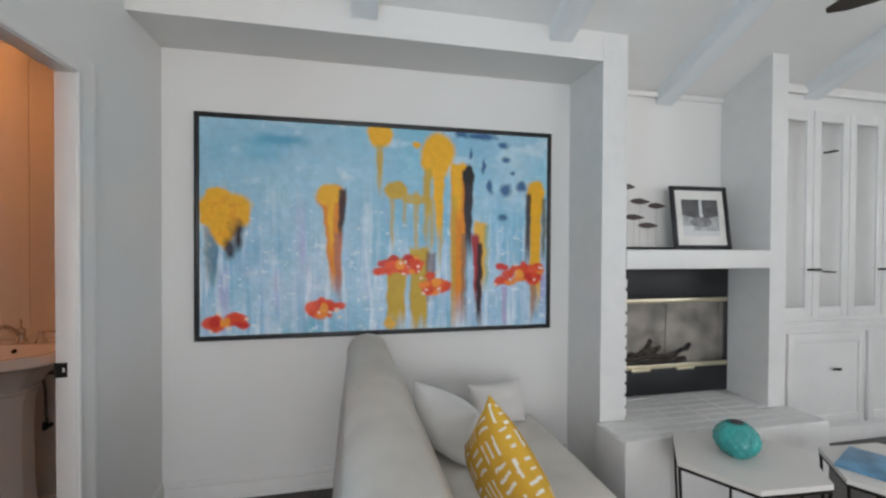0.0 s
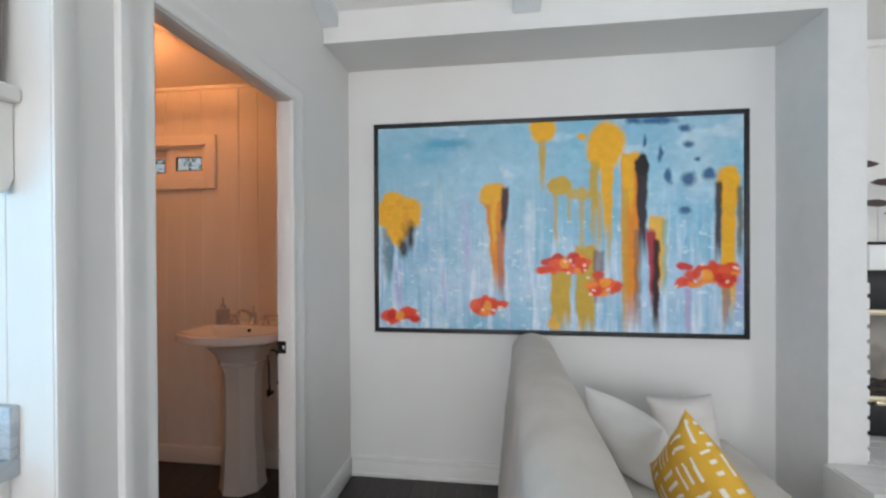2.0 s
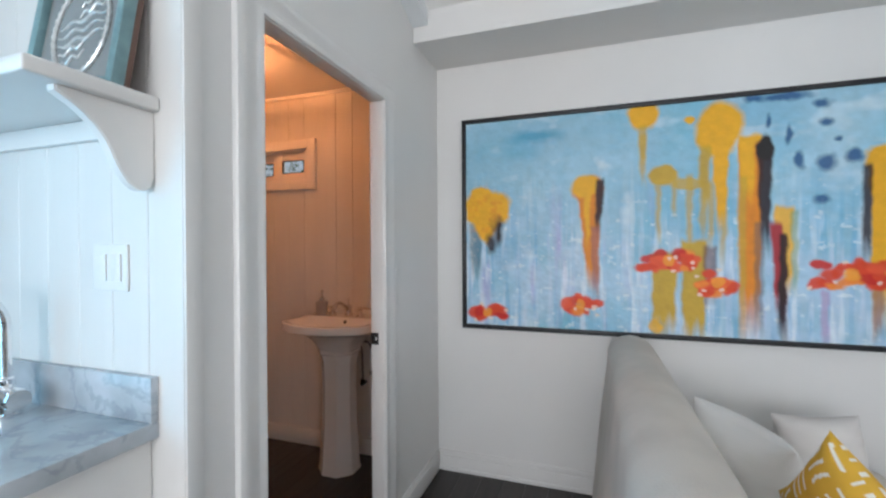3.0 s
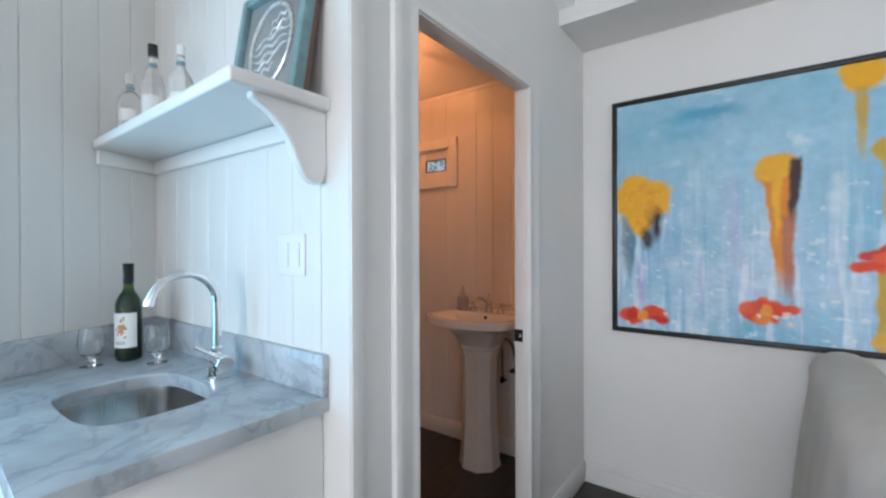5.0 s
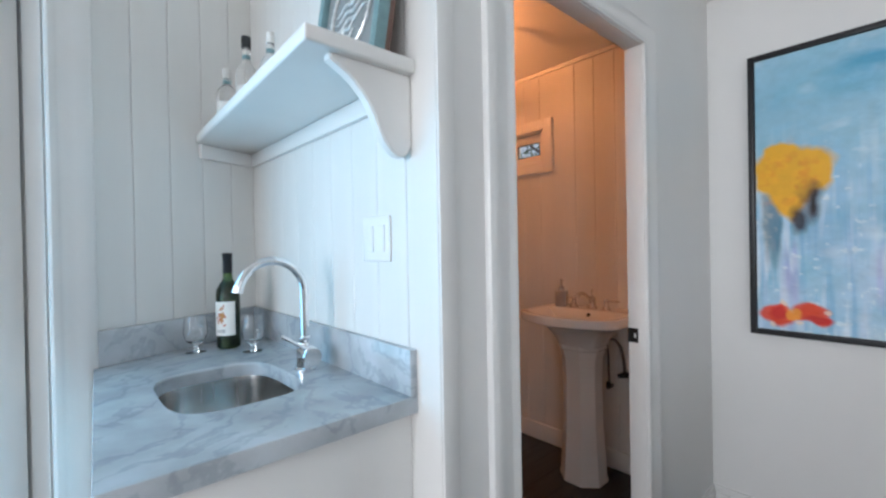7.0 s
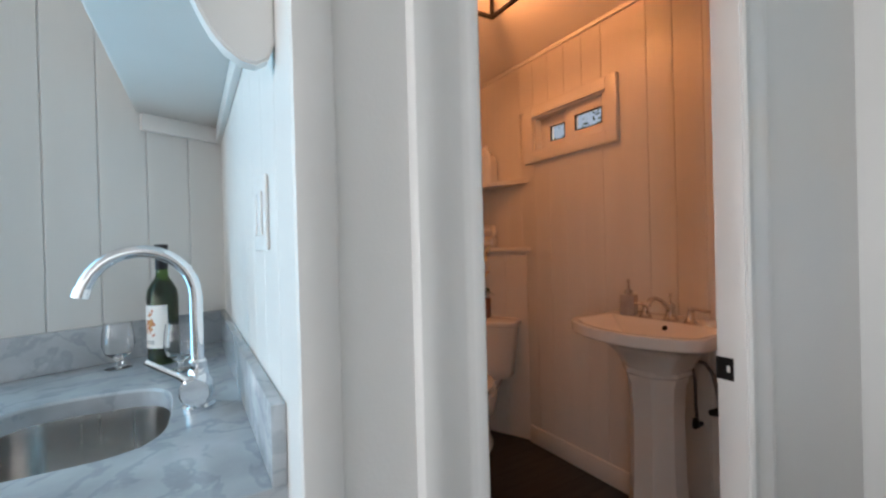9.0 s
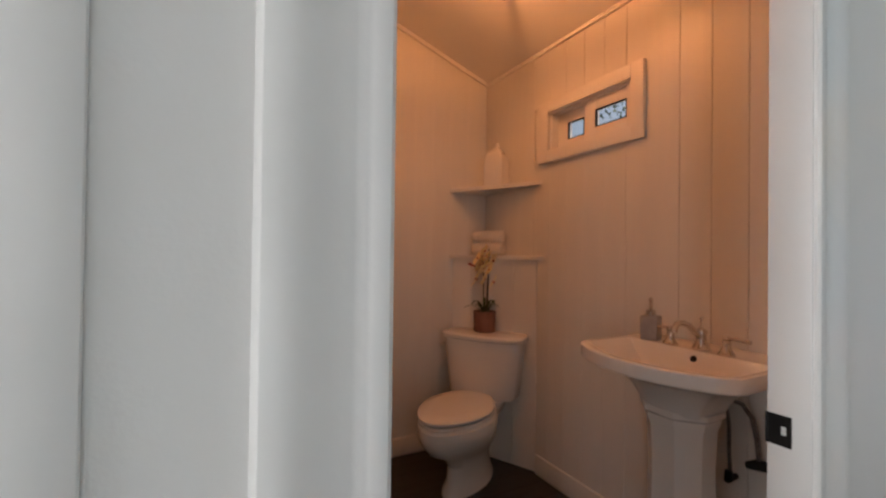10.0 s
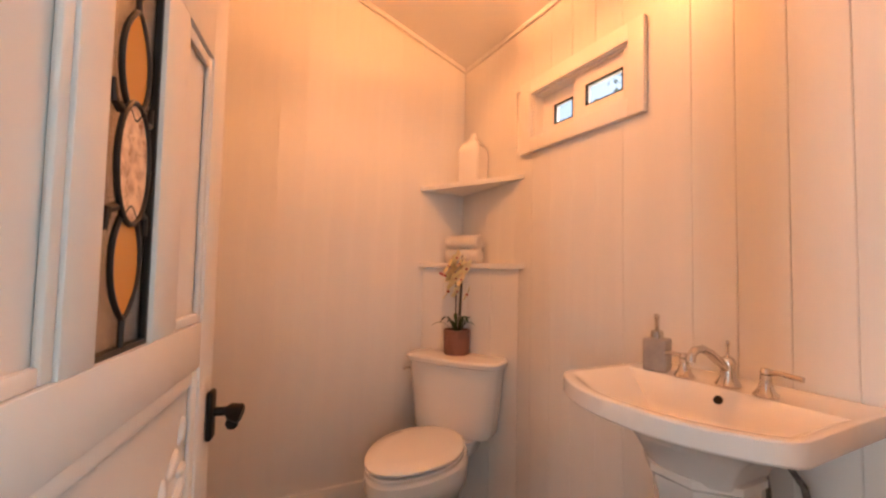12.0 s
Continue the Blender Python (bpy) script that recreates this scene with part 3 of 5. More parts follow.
part("firebox", boxes([(FX0 + 0.02, 0.045, 0.452, FX1 - 0.02, 0.053, 1.19), (FX0 + 0.02, FB + 0.021, 0.452, FX0 + 0.028, 0.0448, 1.19), (FX1 - 0.028, FB + 0.021, 0.452, FX1 - 0.02, 0.0448, 1.19)]), material("sooty_steel", (0.30, 0.28, 0.26), 0.8, vary=0.35), fireplace)
logs = thing("fire_logs", "charred logs lying in the fireplace", "logs", (2.95, 0.018, 0.605))
BARK = material("charred_log", (0.022, 0.018, 0.016), 0.9, vary=0.4, scale=20, bump=0.5)
for a, b, r in (((-0.30, 0, 0.0), (0.30, 0, 0.02), 0.020), ((-0.26, 0.002, 0.045), (0.22, 0.002, 0.055), 0.019), ((-0.04, 0.002, 0.05), (0.03, 0.002, 0.16), 0.015), ((0.16, 0.0, 0.03), (0.34, 0.0, 0.12), 0.014), ((-0.16, 0.0, 0.06), (0.10, 0.0, 0.11), 0.016)):
    part("log", tube([Vector(a).lerp(Vector(b), k / 6) + Vector((0, 0, 0.012 * math.sin(k * 2.3))) for k in range(7)], [r * (1 + 0.15 * math.sin(k * 1.7)) for k in range(7)], 10), BARK, logs)
part("grate", boxes([(-0.3, -0.012, -0.03, 0.35, 0.012, -0.018), (-0.28, -0.01, -0.153, -0.26, 0.01, -0.0302), (0.31, -0.01, -0.153, 0.33, 0.01, -0.0302)], 0.002), IRON, logs)

# ---- on the mantel ----
photo = thing("framed_photo", "black framed black and white photo leaning on the mantel", "picture frame", (3.02, -0.12, 1.389))
photo.matrix_world = pose(3.05, -0.12, 1.389, -8, 0, -2)
part("frame", boxes([(0, 0, 0, 0.028, 0.02, 0.425), (0.397, 0, 0, 0.425, 0.02, 0.425), (0.0282, 0, 0, 0.3968, 0.02, 0.028), (0.0282, 0, 0.397, 0.3968, 0.02, 0.425)], 0.002), BLACK, photo)
part("mount", box(0.026, 0.008, 0.026, 0.399, 0.018, 0.399), OFFWHITE, photo, "white card mount")


def photo_colours(u, v):
    g = 0.10 + 0.10 * (vnoise(u, v, 4, 7, 81) - 0.5)
    g = np.where(v > 0.42 + 0.10 * np.sin(3 * u), 0.24 + 0.30 * vnoise(u, v, 9, 6, 83), g)
    g = np.where((np.abs(u - 0.52) < 0.035 + 0.03 * v) & (v < 0.5), 0.60, g)
    g = np.where(((u - 0.5) / 0.30) ** 2 + ((v - 0.62) / 0.14) ** 2 < 1, 0.09 + 0.25 * vnoise(u, v, 16, 9, 85), g)
    g = np.where((v > 0.86) | ((u < 0.3) & (v > 0.72)), 0.62, g)
    return np.repeat(np.clip(g, 0.02, 0.8)[..., None], 3, 2)


step01 = lambda a, lo, hi: np.clip((a - lo) / (hi - lo), 0, 1)
colour_mesh("print", lambda u, v: (0.075 + u * 0.275, 0.0065 + 0 * u, 0.335 - v * 0.245), 60, 60, photo_colours, painted("photo_print", 0.3, 0.0), photo, "grey photographic print")
fish = thing("bird_sculpture", "flock of small dark metal leaf shapes on thin rods", "ornament", (2.765, -0.14, 1.389))
part("base", box(-0.13, -0.04, 0, 0.25, 0.04, 0.014, 0.003), IRON, fish)
for x, z, s in ((-0.09, 0.39, 1.0), (0.0, 0.30, 1.35), (0.12, 0.275, 1.2), (-0.04, 0.20, 1.3), (0.06, 0.15, 1.35)):
    part("rod", tube([(x, 0, 0.012), (x, 0, z)], 0.0009, 6), CHROME, fish)
    outline = [(x - 0.055 * s, z), (x - 0.03 * s, z + 0.017), (x, z + 0.02), (x + 0.03 * s, z + 0.012), (x + 0.06 * s, z), (x + 0.03 * s, z - 0.012), (x, z - 0.018), (x - 0.03 * s, z - 0.013)]
    part("leaf", prism(outline, 0.006, Matrix.Translation((0, -0.003, 0)), bevel=0.0015), material("dark_bronze", (0.07, 0.05, 0.045), 0.4, 0.7), fish)

# ---- built-in cabinets ----
CY = -0.11
CREAM = material("cabinet_paint", (0.80, 0.79, 0.77), 0.35, vary=0.02, bump=0.02)
KNOB = IRON


def shaker(parent, x0, x1, z0, z1, y, glazed=False, pull=None):
    d = part("door", boxes([(x0, y - 0.02, z0, x0 + 0.06, y, z1), (x1 - 0.06, y - 0.02, z0, x1, y, z1), (x0 + 0.0602, y - 0.02, z0, x1 - 0.0602, y, z0 + 0.07), (x0 + 0.0602, y - 0.02, z1 - 0.07, x1 - 0.0602, y, z1)], 0.003), CREAM, parent)
    if glazed:
        g = part("pane", box(x0 + 0.058, y - 0.012, z0 + 0.068, x1 - 0.058, y - 0.008, z1 - 0.068), GLASS, d)
        g.visible_shadow = False
    else:
        part("panel", box(x0 + 0.0605, y - 0.009, z0 + 0.0705, x1 - 0.0605, y - 0.002, z1 - 0.0705), CREAM, d)
    if pull:
        part("pull", tube([(pull[0] - 0.035, y - 0.032, pull[1]), (pull[0] - 0.012, y - 0.042, pull[1]), (pull[0] + 0.012, y - 0.042, pull[1]), (pull[0] + 0.035, y - 0.032, pull[1])], [0.006, 0.009, 0.009, 0.006], 8), KNOB, d, "dark iron pull")


X0 = 3.711
lower = thing("base_cabinet", "white base cabinet with panelled doors and dark pulls", "cabinet", (0, 0, 0))
part("body", box(X0, CY + 0.001, 0.10, X0 + 1.8, 0.054, 0.84, 0.003), CREAM, lower)
part("plinth", box(X0, CY - 0.01, 0.0, X0 + 1.8, 0.054, 0.0995, 0.003), CREAM, lower)
for k in range(2):
    a = X0 + 0.25 + k * 0.73
    shaker(lower, a, a + 0.70, 0.14, 0.80, CY, False, (a + 0.42, 0.54))
part("countertop", boxes([(X0 - 0.02, CY - 0.045, 0.8405, X0 + 1.8, 0.054, 0.868), (X0 - 0.02, CY - 0.03, 0.8685, X0 + 1.8, 0.054, 0.885)], 0.004), CREAM, lower)
upper = thing("display_cabinet", "white display cabinet with tall glazed doors", "cabinet", (0, 0, 0))
part("body", boxes([(X0, CY + 0.001, 0.886, X0 + 0.02, 0.034, 2.50), (X0 + 1.78, CY + 0.001, 0.886, X0 + 1.8, 0.034, 2.50), (X0, 0.0345, 0.886, X0 + 1.8, 0.054, 2.50), (X0 + 0.0205, CY + 0.001, 2.34, X0 + 1.7795, 0.034, 2.50), (X0 + 0.0205, CY + 0.001, 0.886, X0 + 1.7795, 0.034, 0.93)]), CREAM, upper)
for z in (1.22, 2.10):
    part("shelf_peg", box(X0 + 0.70, CY + 0.03, z, X0 + 0.735, 0.0, z + 0.012, 0.002), KNOB, upper, "dark shelf peg")
for k in range(5):
    a = X0 + 0.125 + k * 0.325
    shaker(upper, a, a + 0.318, 0.915, 2.36, CY, True, (a + (0.295 if k % 2 == 0 else 0.025), 1.25))
part("cornice", boxes([(X0 - 0.01, CY - 0.03, 2.47, X0 + 1.8, CY + 0.0005, 2.51)], 0.006), CREAM, upper)
structure("wall_over_cabinet", boxes([(3.691, CY - 0.01, 2.5105, 6.0, 0.0542, 2.62)]), WALL, "white wall above the cabinets")

# ---- tables, vase, rug, fan ----
structure("rug_ground", boxes([(2.15, -2.9, -0.0003, 5.2, -0.75, 0.0075)], 0.003), RUG, "flat woven beige rug", "rug")


def side_table(at, turn, label):
    e = thing("side_table", label, "side table", at, turn, "white topped tables")
    half = [(0.335 * math.cos(radians(60 * i)), 0.30 * math.sin(radians(60 * i))) for i in range(6)]
    bm = loft([[Vector((x, y, z)) for x, y in half] for z in (0.425, 0.447)])
    part("tabletop", bm, WHITE_TOP, e, "white stone hexagonal top")
    for i, (x, y) in enumerate(half):
        x2, y2 = half[(i + 1) % 6]
        part("rail", tube([(x * 0.97, y * 0.97, 0.416), (x2 * 0.97, y2 * 0.97, 0.416)], 0.008, 6), IRON, e)
        part("leg", tube([(x * 0.97, y * 0.97, 0.42), (x * 0.90, y * 0.90, 0.0)], 0.007, 6), IRON, e)
    return e


side_table((2.76, -0.89, 0.0), -4, "white topped hexagonal side table on thin black legs")
side_table((3.345, -1.16, 0.0), -4, "white topped hexagonal side table with a blue magazine")
mag = tagged(part("magazine", box(-0.14, -0.10, 0, 0.14, 0.10, 0.012, 0.003), material("blue_cover", (0.14, 0.32, 0.50), 0.35, vary=0.25, scale=9)), "blue covered magazine lying on a side table", "magazine")
mag.matrix_world = pose(3.24, -1.08, 0.4475, 0, 0, 24)
vase = thing("vase", "turquoise ceramic vase with a diamond relief on the table", "vase", (2.735, -0.875, 0.4475))
bm = bmesh.new()
rows, cols = 44, 120
loops = []
for j in range(rows + 1):
    t = j / rows
    r = 0.026 + 0.066 * math.sin(math.pi * (0.07 + 0.86 * t)) ** 0.85
    loop = []
    for i in range(cols):
        a = 2 * math.pi * i / cols
        knob = abs(math.cos(7 * a + 11 * t)) * abs(math.cos(7 * a - 11 * t)) * (0.06 < t < 0.94)
        loop.append(Vector(((r + 0.006 * knob) * math.cos(a), (r + 0.006 * knob) * math.sin(a), t * 0.150)))
    loops.append(loop)
part("body", loft(loops, bm), material("turquoise_glaze", (0.04, 0.36, 0.34), 0.22, vary=0.2, scale=12, bump=0.1, coat=0.3), vase)
# the body is closed on top; a black disc paints the shaded opening
part("mouth", lathe([(0.016, 0.1505), (0.027, 0.1505), (0.025, 0.157), (0.014, 0.157)], 24), BLACK, vase, "black disc for the shade inside the mouth")
fan = thing("ceiling_fan", "ceiling fan with dark wooden blades", "ceiling fan", (3.165, -1.67, 2.40))
part("rod", tube([(0, 0, 0.05), (0, 0, zc(-1.67) - 2.405)], 0.014, 10), IRON, fan)
part("motor", lathe([(0.03, -0.08), (0.09, -0.06), (0.10, 0.0), (0.07, 0.05), (0.02, 0.07)], 24), IRON, fan)
for k in range(3):
    m = pose(0, 0, 0, 0, 0, 111.5 + k * 120)
    bm = loft([[m @ Vector((x, -w, -0.006)), m @ Vector((x, w, 0.006)), m @ Vector((x, w, 0.012)), m @ Vector((x, -w, 0.0))] for x, w in ((0.09, 0.03), (0.2, 0.055), (0.5, 0.06), (0.58, 0.045), (0.63, 0.006))])
    part("blade", bm, material("dark_walnut", (0.05, 0.032, 0.024), 0.4, vary=0.2) if k == 0 else bpy.data.materials["dark_walnut"], fan)

# ---- wet bar ----
def marble():
    m = material("grey_marble", (0.53, 0.565, 0.595), 0.12, vary=0.05, scale=4, bump=0.0, grain=25)
    t = m.node_tree
    co = t.nodes.new("ShaderNodeTexCoord")
    warp = t.nodes.new("ShaderNodeTexNoise")
    warp.inputs["Scale"].default_value, warp.inputs["Detail"].default_value = 3.5, 6
    t.links.new(co.outputs["Object"], warp.inputs["Vector"])
    add = t.nodes.new("ShaderNodeMix")
    add.data_type = "VECTOR"
    add.inputs["Factor"].default_value = 0.28
    t.links.new(co.outputs["Object"], add.inputs[4])
    t.links.new(warp.outputs["Color"], add.inputs[5])
    vein = t.nodes.new("ShaderNodeTexWave")
    vein.wave_type, vein.bands_direction = "BANDS", "DIAGONAL"
    vein.inputs["Scale"].default_value, vein.inputs["Distortion"].default_value, vein.inputs["Detail"].default_value = 5.5, 10.0, 7
    vein.inputs["Detail Scale"].default_value = 2.2
    t.links.new(add.outputs[1], vein.inputs["Vector"])
    ramp = t.nodes.new("ShaderNodeValToRGB")
    ramp.color_ramp.elements[0].position, ramp.color_ramp.elements[0].color = 0.0, (0.80, 0.82, 0.84, 1)
    ramp.color_ramp.elements[1].position, ramp.color_ramp.elements[1].color = 0.22, (1, 1, 1, 1)
    t.links.new(vein.outputs["Fac"], ramp.inputs[0])
    cloud = t.nodes.new("ShaderNodeTexNoise")
    cloud.inputs["Scale"].default_value, cloud.inputs["Detail"].default_value = 7, 8
    t.links.new(co.outputs["Object"], cloud.inputs["Vector"])
    soft = t.nodes.new("ShaderNodeMapRange")
    soft.inputs["From Min"].default_value, soft.inputs["From Max"].default_value, soft.inputs["To Min"].default_value = 0.34, 0.66, 0.70
    t.links.new(cloud.outputs["Fac"], soft.inputs["Value"])
    p = t.nodes["Principled BSDF"]
    base = p.inputs["Base Color"].links[0].from_socket
    m1, m2 = t.nodes.new("ShaderNodeVectorMath"), t.nodes.new("ShaderNodeVectorMath")
    m1.operation = m2.operation = "MULTIPLY"
    t.links.new(base, m1.inputs[0])
    t.links.new(ramp.outputs[0], m1.inputs[1])
    t.links.new(m1.outputs[0], m2.inputs[0])
    t.links.new(soft.outputs[0], m2.inputs[1])
    t.links.new(m2.outputs[0], p.inputs["Base Color"])
    return m


MARBLE = marble()
CZ = 0.957
BX0, BX1, BY0, BY1 = -0.93, -0.082, -2.282, -1.701
SLAB = [(BX1, BY0), (BX1, BY1), (-1.174, BY1), (-0.952, -2.244)]


def rounded(cx, cy, hx, hy, r, n=48):
    """Points of a rounded rectangle, by even angles."""
    pts = []
    for i in range(n):
        a = 2 * math.pi * i / n
        c, s = math.cos(a), math.sin(a)
        p = 2 / (r + 1e-6) if r > 1 else 3.6
        k = (abs(c / hx) ** p + abs(s / hy) ** p) ** (-1 / p)
        pts.append((cx + k * c, cy + k * s))
    return pts


SX, SY = -0.500, -1.993
inner = rounded(SX, SY, 0.190, 0.148, 0.5, 64)


def out_to_edge(x, y):
    """Where the ray from the sink's middle meets the edge of the slab."""
    dx, dy = x - SX, y - SY
    best = 1e9
    for (ax, ay), (bx, by) in zip(SLAB, SLAB[1:] + SLAB[:1]):
        ex, ey = bx - ax, by - ay
        det = dx * ey - dy * ex
        if abs(det) > 1e-9:
            k = ((ax - SX) * ey - (ay - SY) * ex) / det
            if k > 0:
                best = min(best, k)
    return SX + dx * best, SY + dy * best


outer = [out_to_edge(*p) for p in inner]
for corner in SLAB:
    i = min(range(64), key=lambda q: (outer[q][0] - corner[0]) ** 2 + (outer[q][1] - corner[1]) ** 2)
    outer[i] = corner
bm = bmesh.new()
lp = lambda pts, z: [bm.verts.new((x, y, z)) for x, y in pts]
rings = [lp(outer, CZ - 0.038), lp(outer, CZ - 0.004), lp([(SX + (x - SX) * 0.994, SY + (y - SY) * 0.994) for x, y in outer], CZ), lp([(SX + (x - SX) * 1.02, SY + (y - SY) * 1.02) for x, y in inner], CZ), lp(inner, CZ - 0.005), lp(inner, CZ - 0.038)]
for a, b in zip(rings, rings[1:] + rings[:1]):
    for i in range(64):
        bm.faces.new((a[i], a[(i + 1) % 64], b[(i + 1) % 64], b[i]))
bmesh.ops.recalc_face_normals(bm, faces=bm.faces)
worktop = thing("worktop", "grey veined marble worktop with low splashbacks on the bar", "worktop", (0, 0, 0))
part("slab", bm, MARBLE, worktop)
part("splashback", box(-1.165, BY1 - 0.019, CZ + 0.0005, BX1, BY1, CZ + 0.108, 0.002), MARBLE, worktop)
part("splashback", skewed(box(-1.1098, -2.283, CZ + 0.0005, -1.091, BY1 - 0.012, CZ + 0.108, 0.002)), MARBLE, worktop)
barsink = thing("bar_sink", "small brushed steel undermount sink in the worktop", "sink", (0, 0, 0))
scaled = lambda k, z: [Vector((SX + (x - SX) * k, SY + (y - SY) * k, z)) for x, y in inner]
bm = loft([scaled(1.10, CZ - 0.043), scaled(1.10, CZ - 0.0395), scaled(1.02, CZ - 0.0395), scaled(1.005, CZ - 0.06), scaled(0.98, CZ - 0.15), scaled(0.88, CZ - 0.175), scaled(0.12, CZ - 0.18)], cap=False)
bm.faces.new([v for v in bm.verts if abs(v.co.z - (CZ - 0.18)) < 1e-5])
part("basin", bm, STEEL, barsink)
part("drain", lathe([(0.0, -0.002), (0.036, -0.002), (0.038, 0.002), (0.03, 0.003), (0.0, 0.001)], 24, m=Matrix.Translation((SX, SY, CZ - 0.177))), CHROME, barsink, "chrome drain")

CBY = BY0 + 0.03
barcab = thing("bar_cabinet", "white painted bar cabinet under the marble worktop", "cabinet", (0, 0, 0))
part("side_panel", box(-0.125, CBY + 0.035, 0.0, -0.105, BY1 - 0.001, CZ - 0.0395, 0.002), TRIM, barcab)
part("back_panel", box(BX0, BY1 - 0.02, 0.0, -0.126, BY1 - 0.001, CZ - 0.0395), TRIM, barcab)
part("side_panel", box(BX0, CBY + 0.035, 0.0, BX0 + 0.02, BY1 - 0.021, CZ - 0.0395, 0.002), TRIM, barcab)
part("floor_panel", box(BX0 + 0.021, CBY + 0.06, 0.08, -0.126, BY1 - 0.021, 0.10), TRIM, barcab)
part("top_rail", box(BX0 + 0.021, CBY + 0.035, CZ - 0.09, -0.126, CBY + 0.055, CZ - 0.0395, 0.002), TRIM, barcab)
part("toe_board", box(BX0 + 0.021, CBY + 0.06, 0.0, -0.126, CBY + 0.075, 0.0795, 0.002), TRIM, barcab)
for x0, x1, px in ((BX0 + 0.023, -0.622, -0.66), (-0.618, -0.128, -0.58)):
    d = part("door", box(x0, CBY + 0.017, 0.10, x1, CBY + 0.034, CZ - 0.095, 0.003), TRIM, barcab)
    part("panel", box(x0 + 0.06, CBY + 0.011, 0.16, x1 - 0.06, CBY + 0.0165, CZ - 0.155, 0.002), TRIM, d)

tap = thing("bar_faucet", "chrome gooseneck faucet beside the bar sink", "faucet", (-0.475, -1.796, CZ + 0.0005), 0)
part("body", lathe([(0.029, 0), (0.029, 0.006), (0.024, 0.010), (0.024, 0.055), (0.019, 0.06), (0.018, 0.075), (0.015, 0.08), (0.0, 0.08)], 28), CHROME, tap)
pts = [(0, 0, 0.078), (0, 0, 0.15), (0, 0, 0.222)] + [(0, -0.088 + 0.088 * math.cos(radians(a)), 0.222 + 0.090 * math.sin(radians(a))) for a in range(12, 157, 12)] + [(0, -0.1735, 0.246)]
part("spout", tube(pts, 0.0118, 18), CHROME, tap)
part("aerator", tube([(0, -0.1730, 0.248), (0, -0.1775, 0.232)], 0.0134, 18), CHROME, tap)
part("collar", lathe([(0.0155, 0.0765), (0.0165, 0.080), (0.0165, 0.092), (0.0135, 0.096)], 20), CHROME, tap)
part("valve", tube([(0.010, 0, 0.048), (0.060, -0.006, 0.048), (0.066, -0.007, 0.048)], [0.0255, 0.027, 0.024], 24), CHROME, tap)
part("lever", tube([(0.052, -0.012, 0.062), (0.050, -0.030, 0.078), (0.047, -0.055, 0.094), (0.044, -0.082, 0.112)], [0.0070, 0.0052, 0.0048, 0.0052], 10), CHROME, tap)

WINE = material("red_wine_glass", (0.010, 0.014, 0.006), 0.06, vary=0.1, bump=0.0, coat=0.5)
bottle = thing("wine_bottle", "dark green wine bottle with a white label on the marble", "bottle", (-0.936, -1.873, CZ + 0.0005))
part("body", lathe([(0.0, 0.006), (0.030, 0.0), (0.0375, 0.006), (0.0385, 0.02), (0.0385, 0.185), (0.036, 0.205), (0.026, 0.225), (0.0165, 0.24), (0.0145, 0.26), (0.0145, 0.325), (0.0, 0.325)], 32), GREEN_GLASS, bottle)
part("wine", lathe([(0.0, 0.009), (0.035, 0.009), (0.0355, 0.185), (0.032, 0.203), (0.020, 0.228), (0.0, 0.232)], 24), WINE, bottle, "dark red wine")
part("capsule", lathe([(0.0152, 0.262), (0.0158, 0.264), (0.0158, 0.322), (0.0165, 0.323), (0.0165, 0.332), (0.0, 0.333)], 24), material("black_foil", (0.02, 0.018, 0.02), 0.35, 0.3), bottle, "black foil capsule")
for k in range(4):
    part("foil_mark", box(-0.006, -0.0165, 0.282 + k * 0.009, 0.006, -0.0152, 0.285 + k * 0.009), OFFWHITE, bottle, "pale mark") if k < 3 else None


def curved(r, a0, a1, z0, z1, n=16, thick=0.0006):
    bm = bmesh.new()
    loops = [[Vector(((r + t) * math.cos(radians(a0 + (a1 - a0) * i / n)), (r + t) * math.sin(radians(a0 + (a1 - a0) * i / n)), z)) for t, z in ((0, z0), (thick, z0), (thick, z1), (0, z1))] for i in range(n + 1)]
    return loft(loops, bm)


PAPER = material("label_paper", (0.80, 0.78, 0.74), 0.7, vary=0.03, scale=20)
label = part("label", curved(0.0388, -108, 18, 0.048, 0.165), PAPER, bottle, "white paper label")
RUST = material("label_print", (0.42, 0.10, 0.05), 0.7, vary=0.35, scale=90, second=(0.55, 0.33, 0.12))
rng = random.Random(9)
bm = bmesh.new()
for _ in range(26):
    a, z = rng.gauss(-50, 11), rng.gauss(0.110, 0.019)
    m = pose(0, 0, 0, 0, 0, a) @ Matrix.Translation((0.0395, 0, z)) @ pose(0, 0, 0, rng.uniform(-60, 60), 0, 0)
    ball(0.0006, rng.uniform(0.002, 0.005), rng.uniform(0.003, 0.008), (0, 0, 0), 8, bm=bm, m=m)
part("emblem", bm, RUST, label, "red and ochre printed emblem")
for z in (0.060, 0.066):
    part("text_bar", curved(0.0397, -78, -30, z, z + 0.0025, 8, 0.0003), material("grey_ink", (0.25, 0.24, 0.24), 0.7), label)

for at in ((-0.936, -1.976), (-0.810, -1.832)):
    g = thing("wine_glass", "short stemmed clear glass tumbler on the marble", "glass", (*at, CZ + 0.0005), group="glasses by the bottle")
    part("bowl", lathe([(0.0, 0.0), (0.030, 0.0), (0.031, 0.003), (0.010, 0.008), (0.007, 0.02), (0.010, 0.026), (0.030, 0.042), (0.037, 0.065), (0.036, 0.09), (0.031, 0.125), (0.0298, 0.125), (0.0345, 0.09), (0.0355, 0.065), (0.0285, 0.044), (0.0, 0.030)], 32), GLASS, g)
    for ob in g.children:
        ob.visible_shadow = False

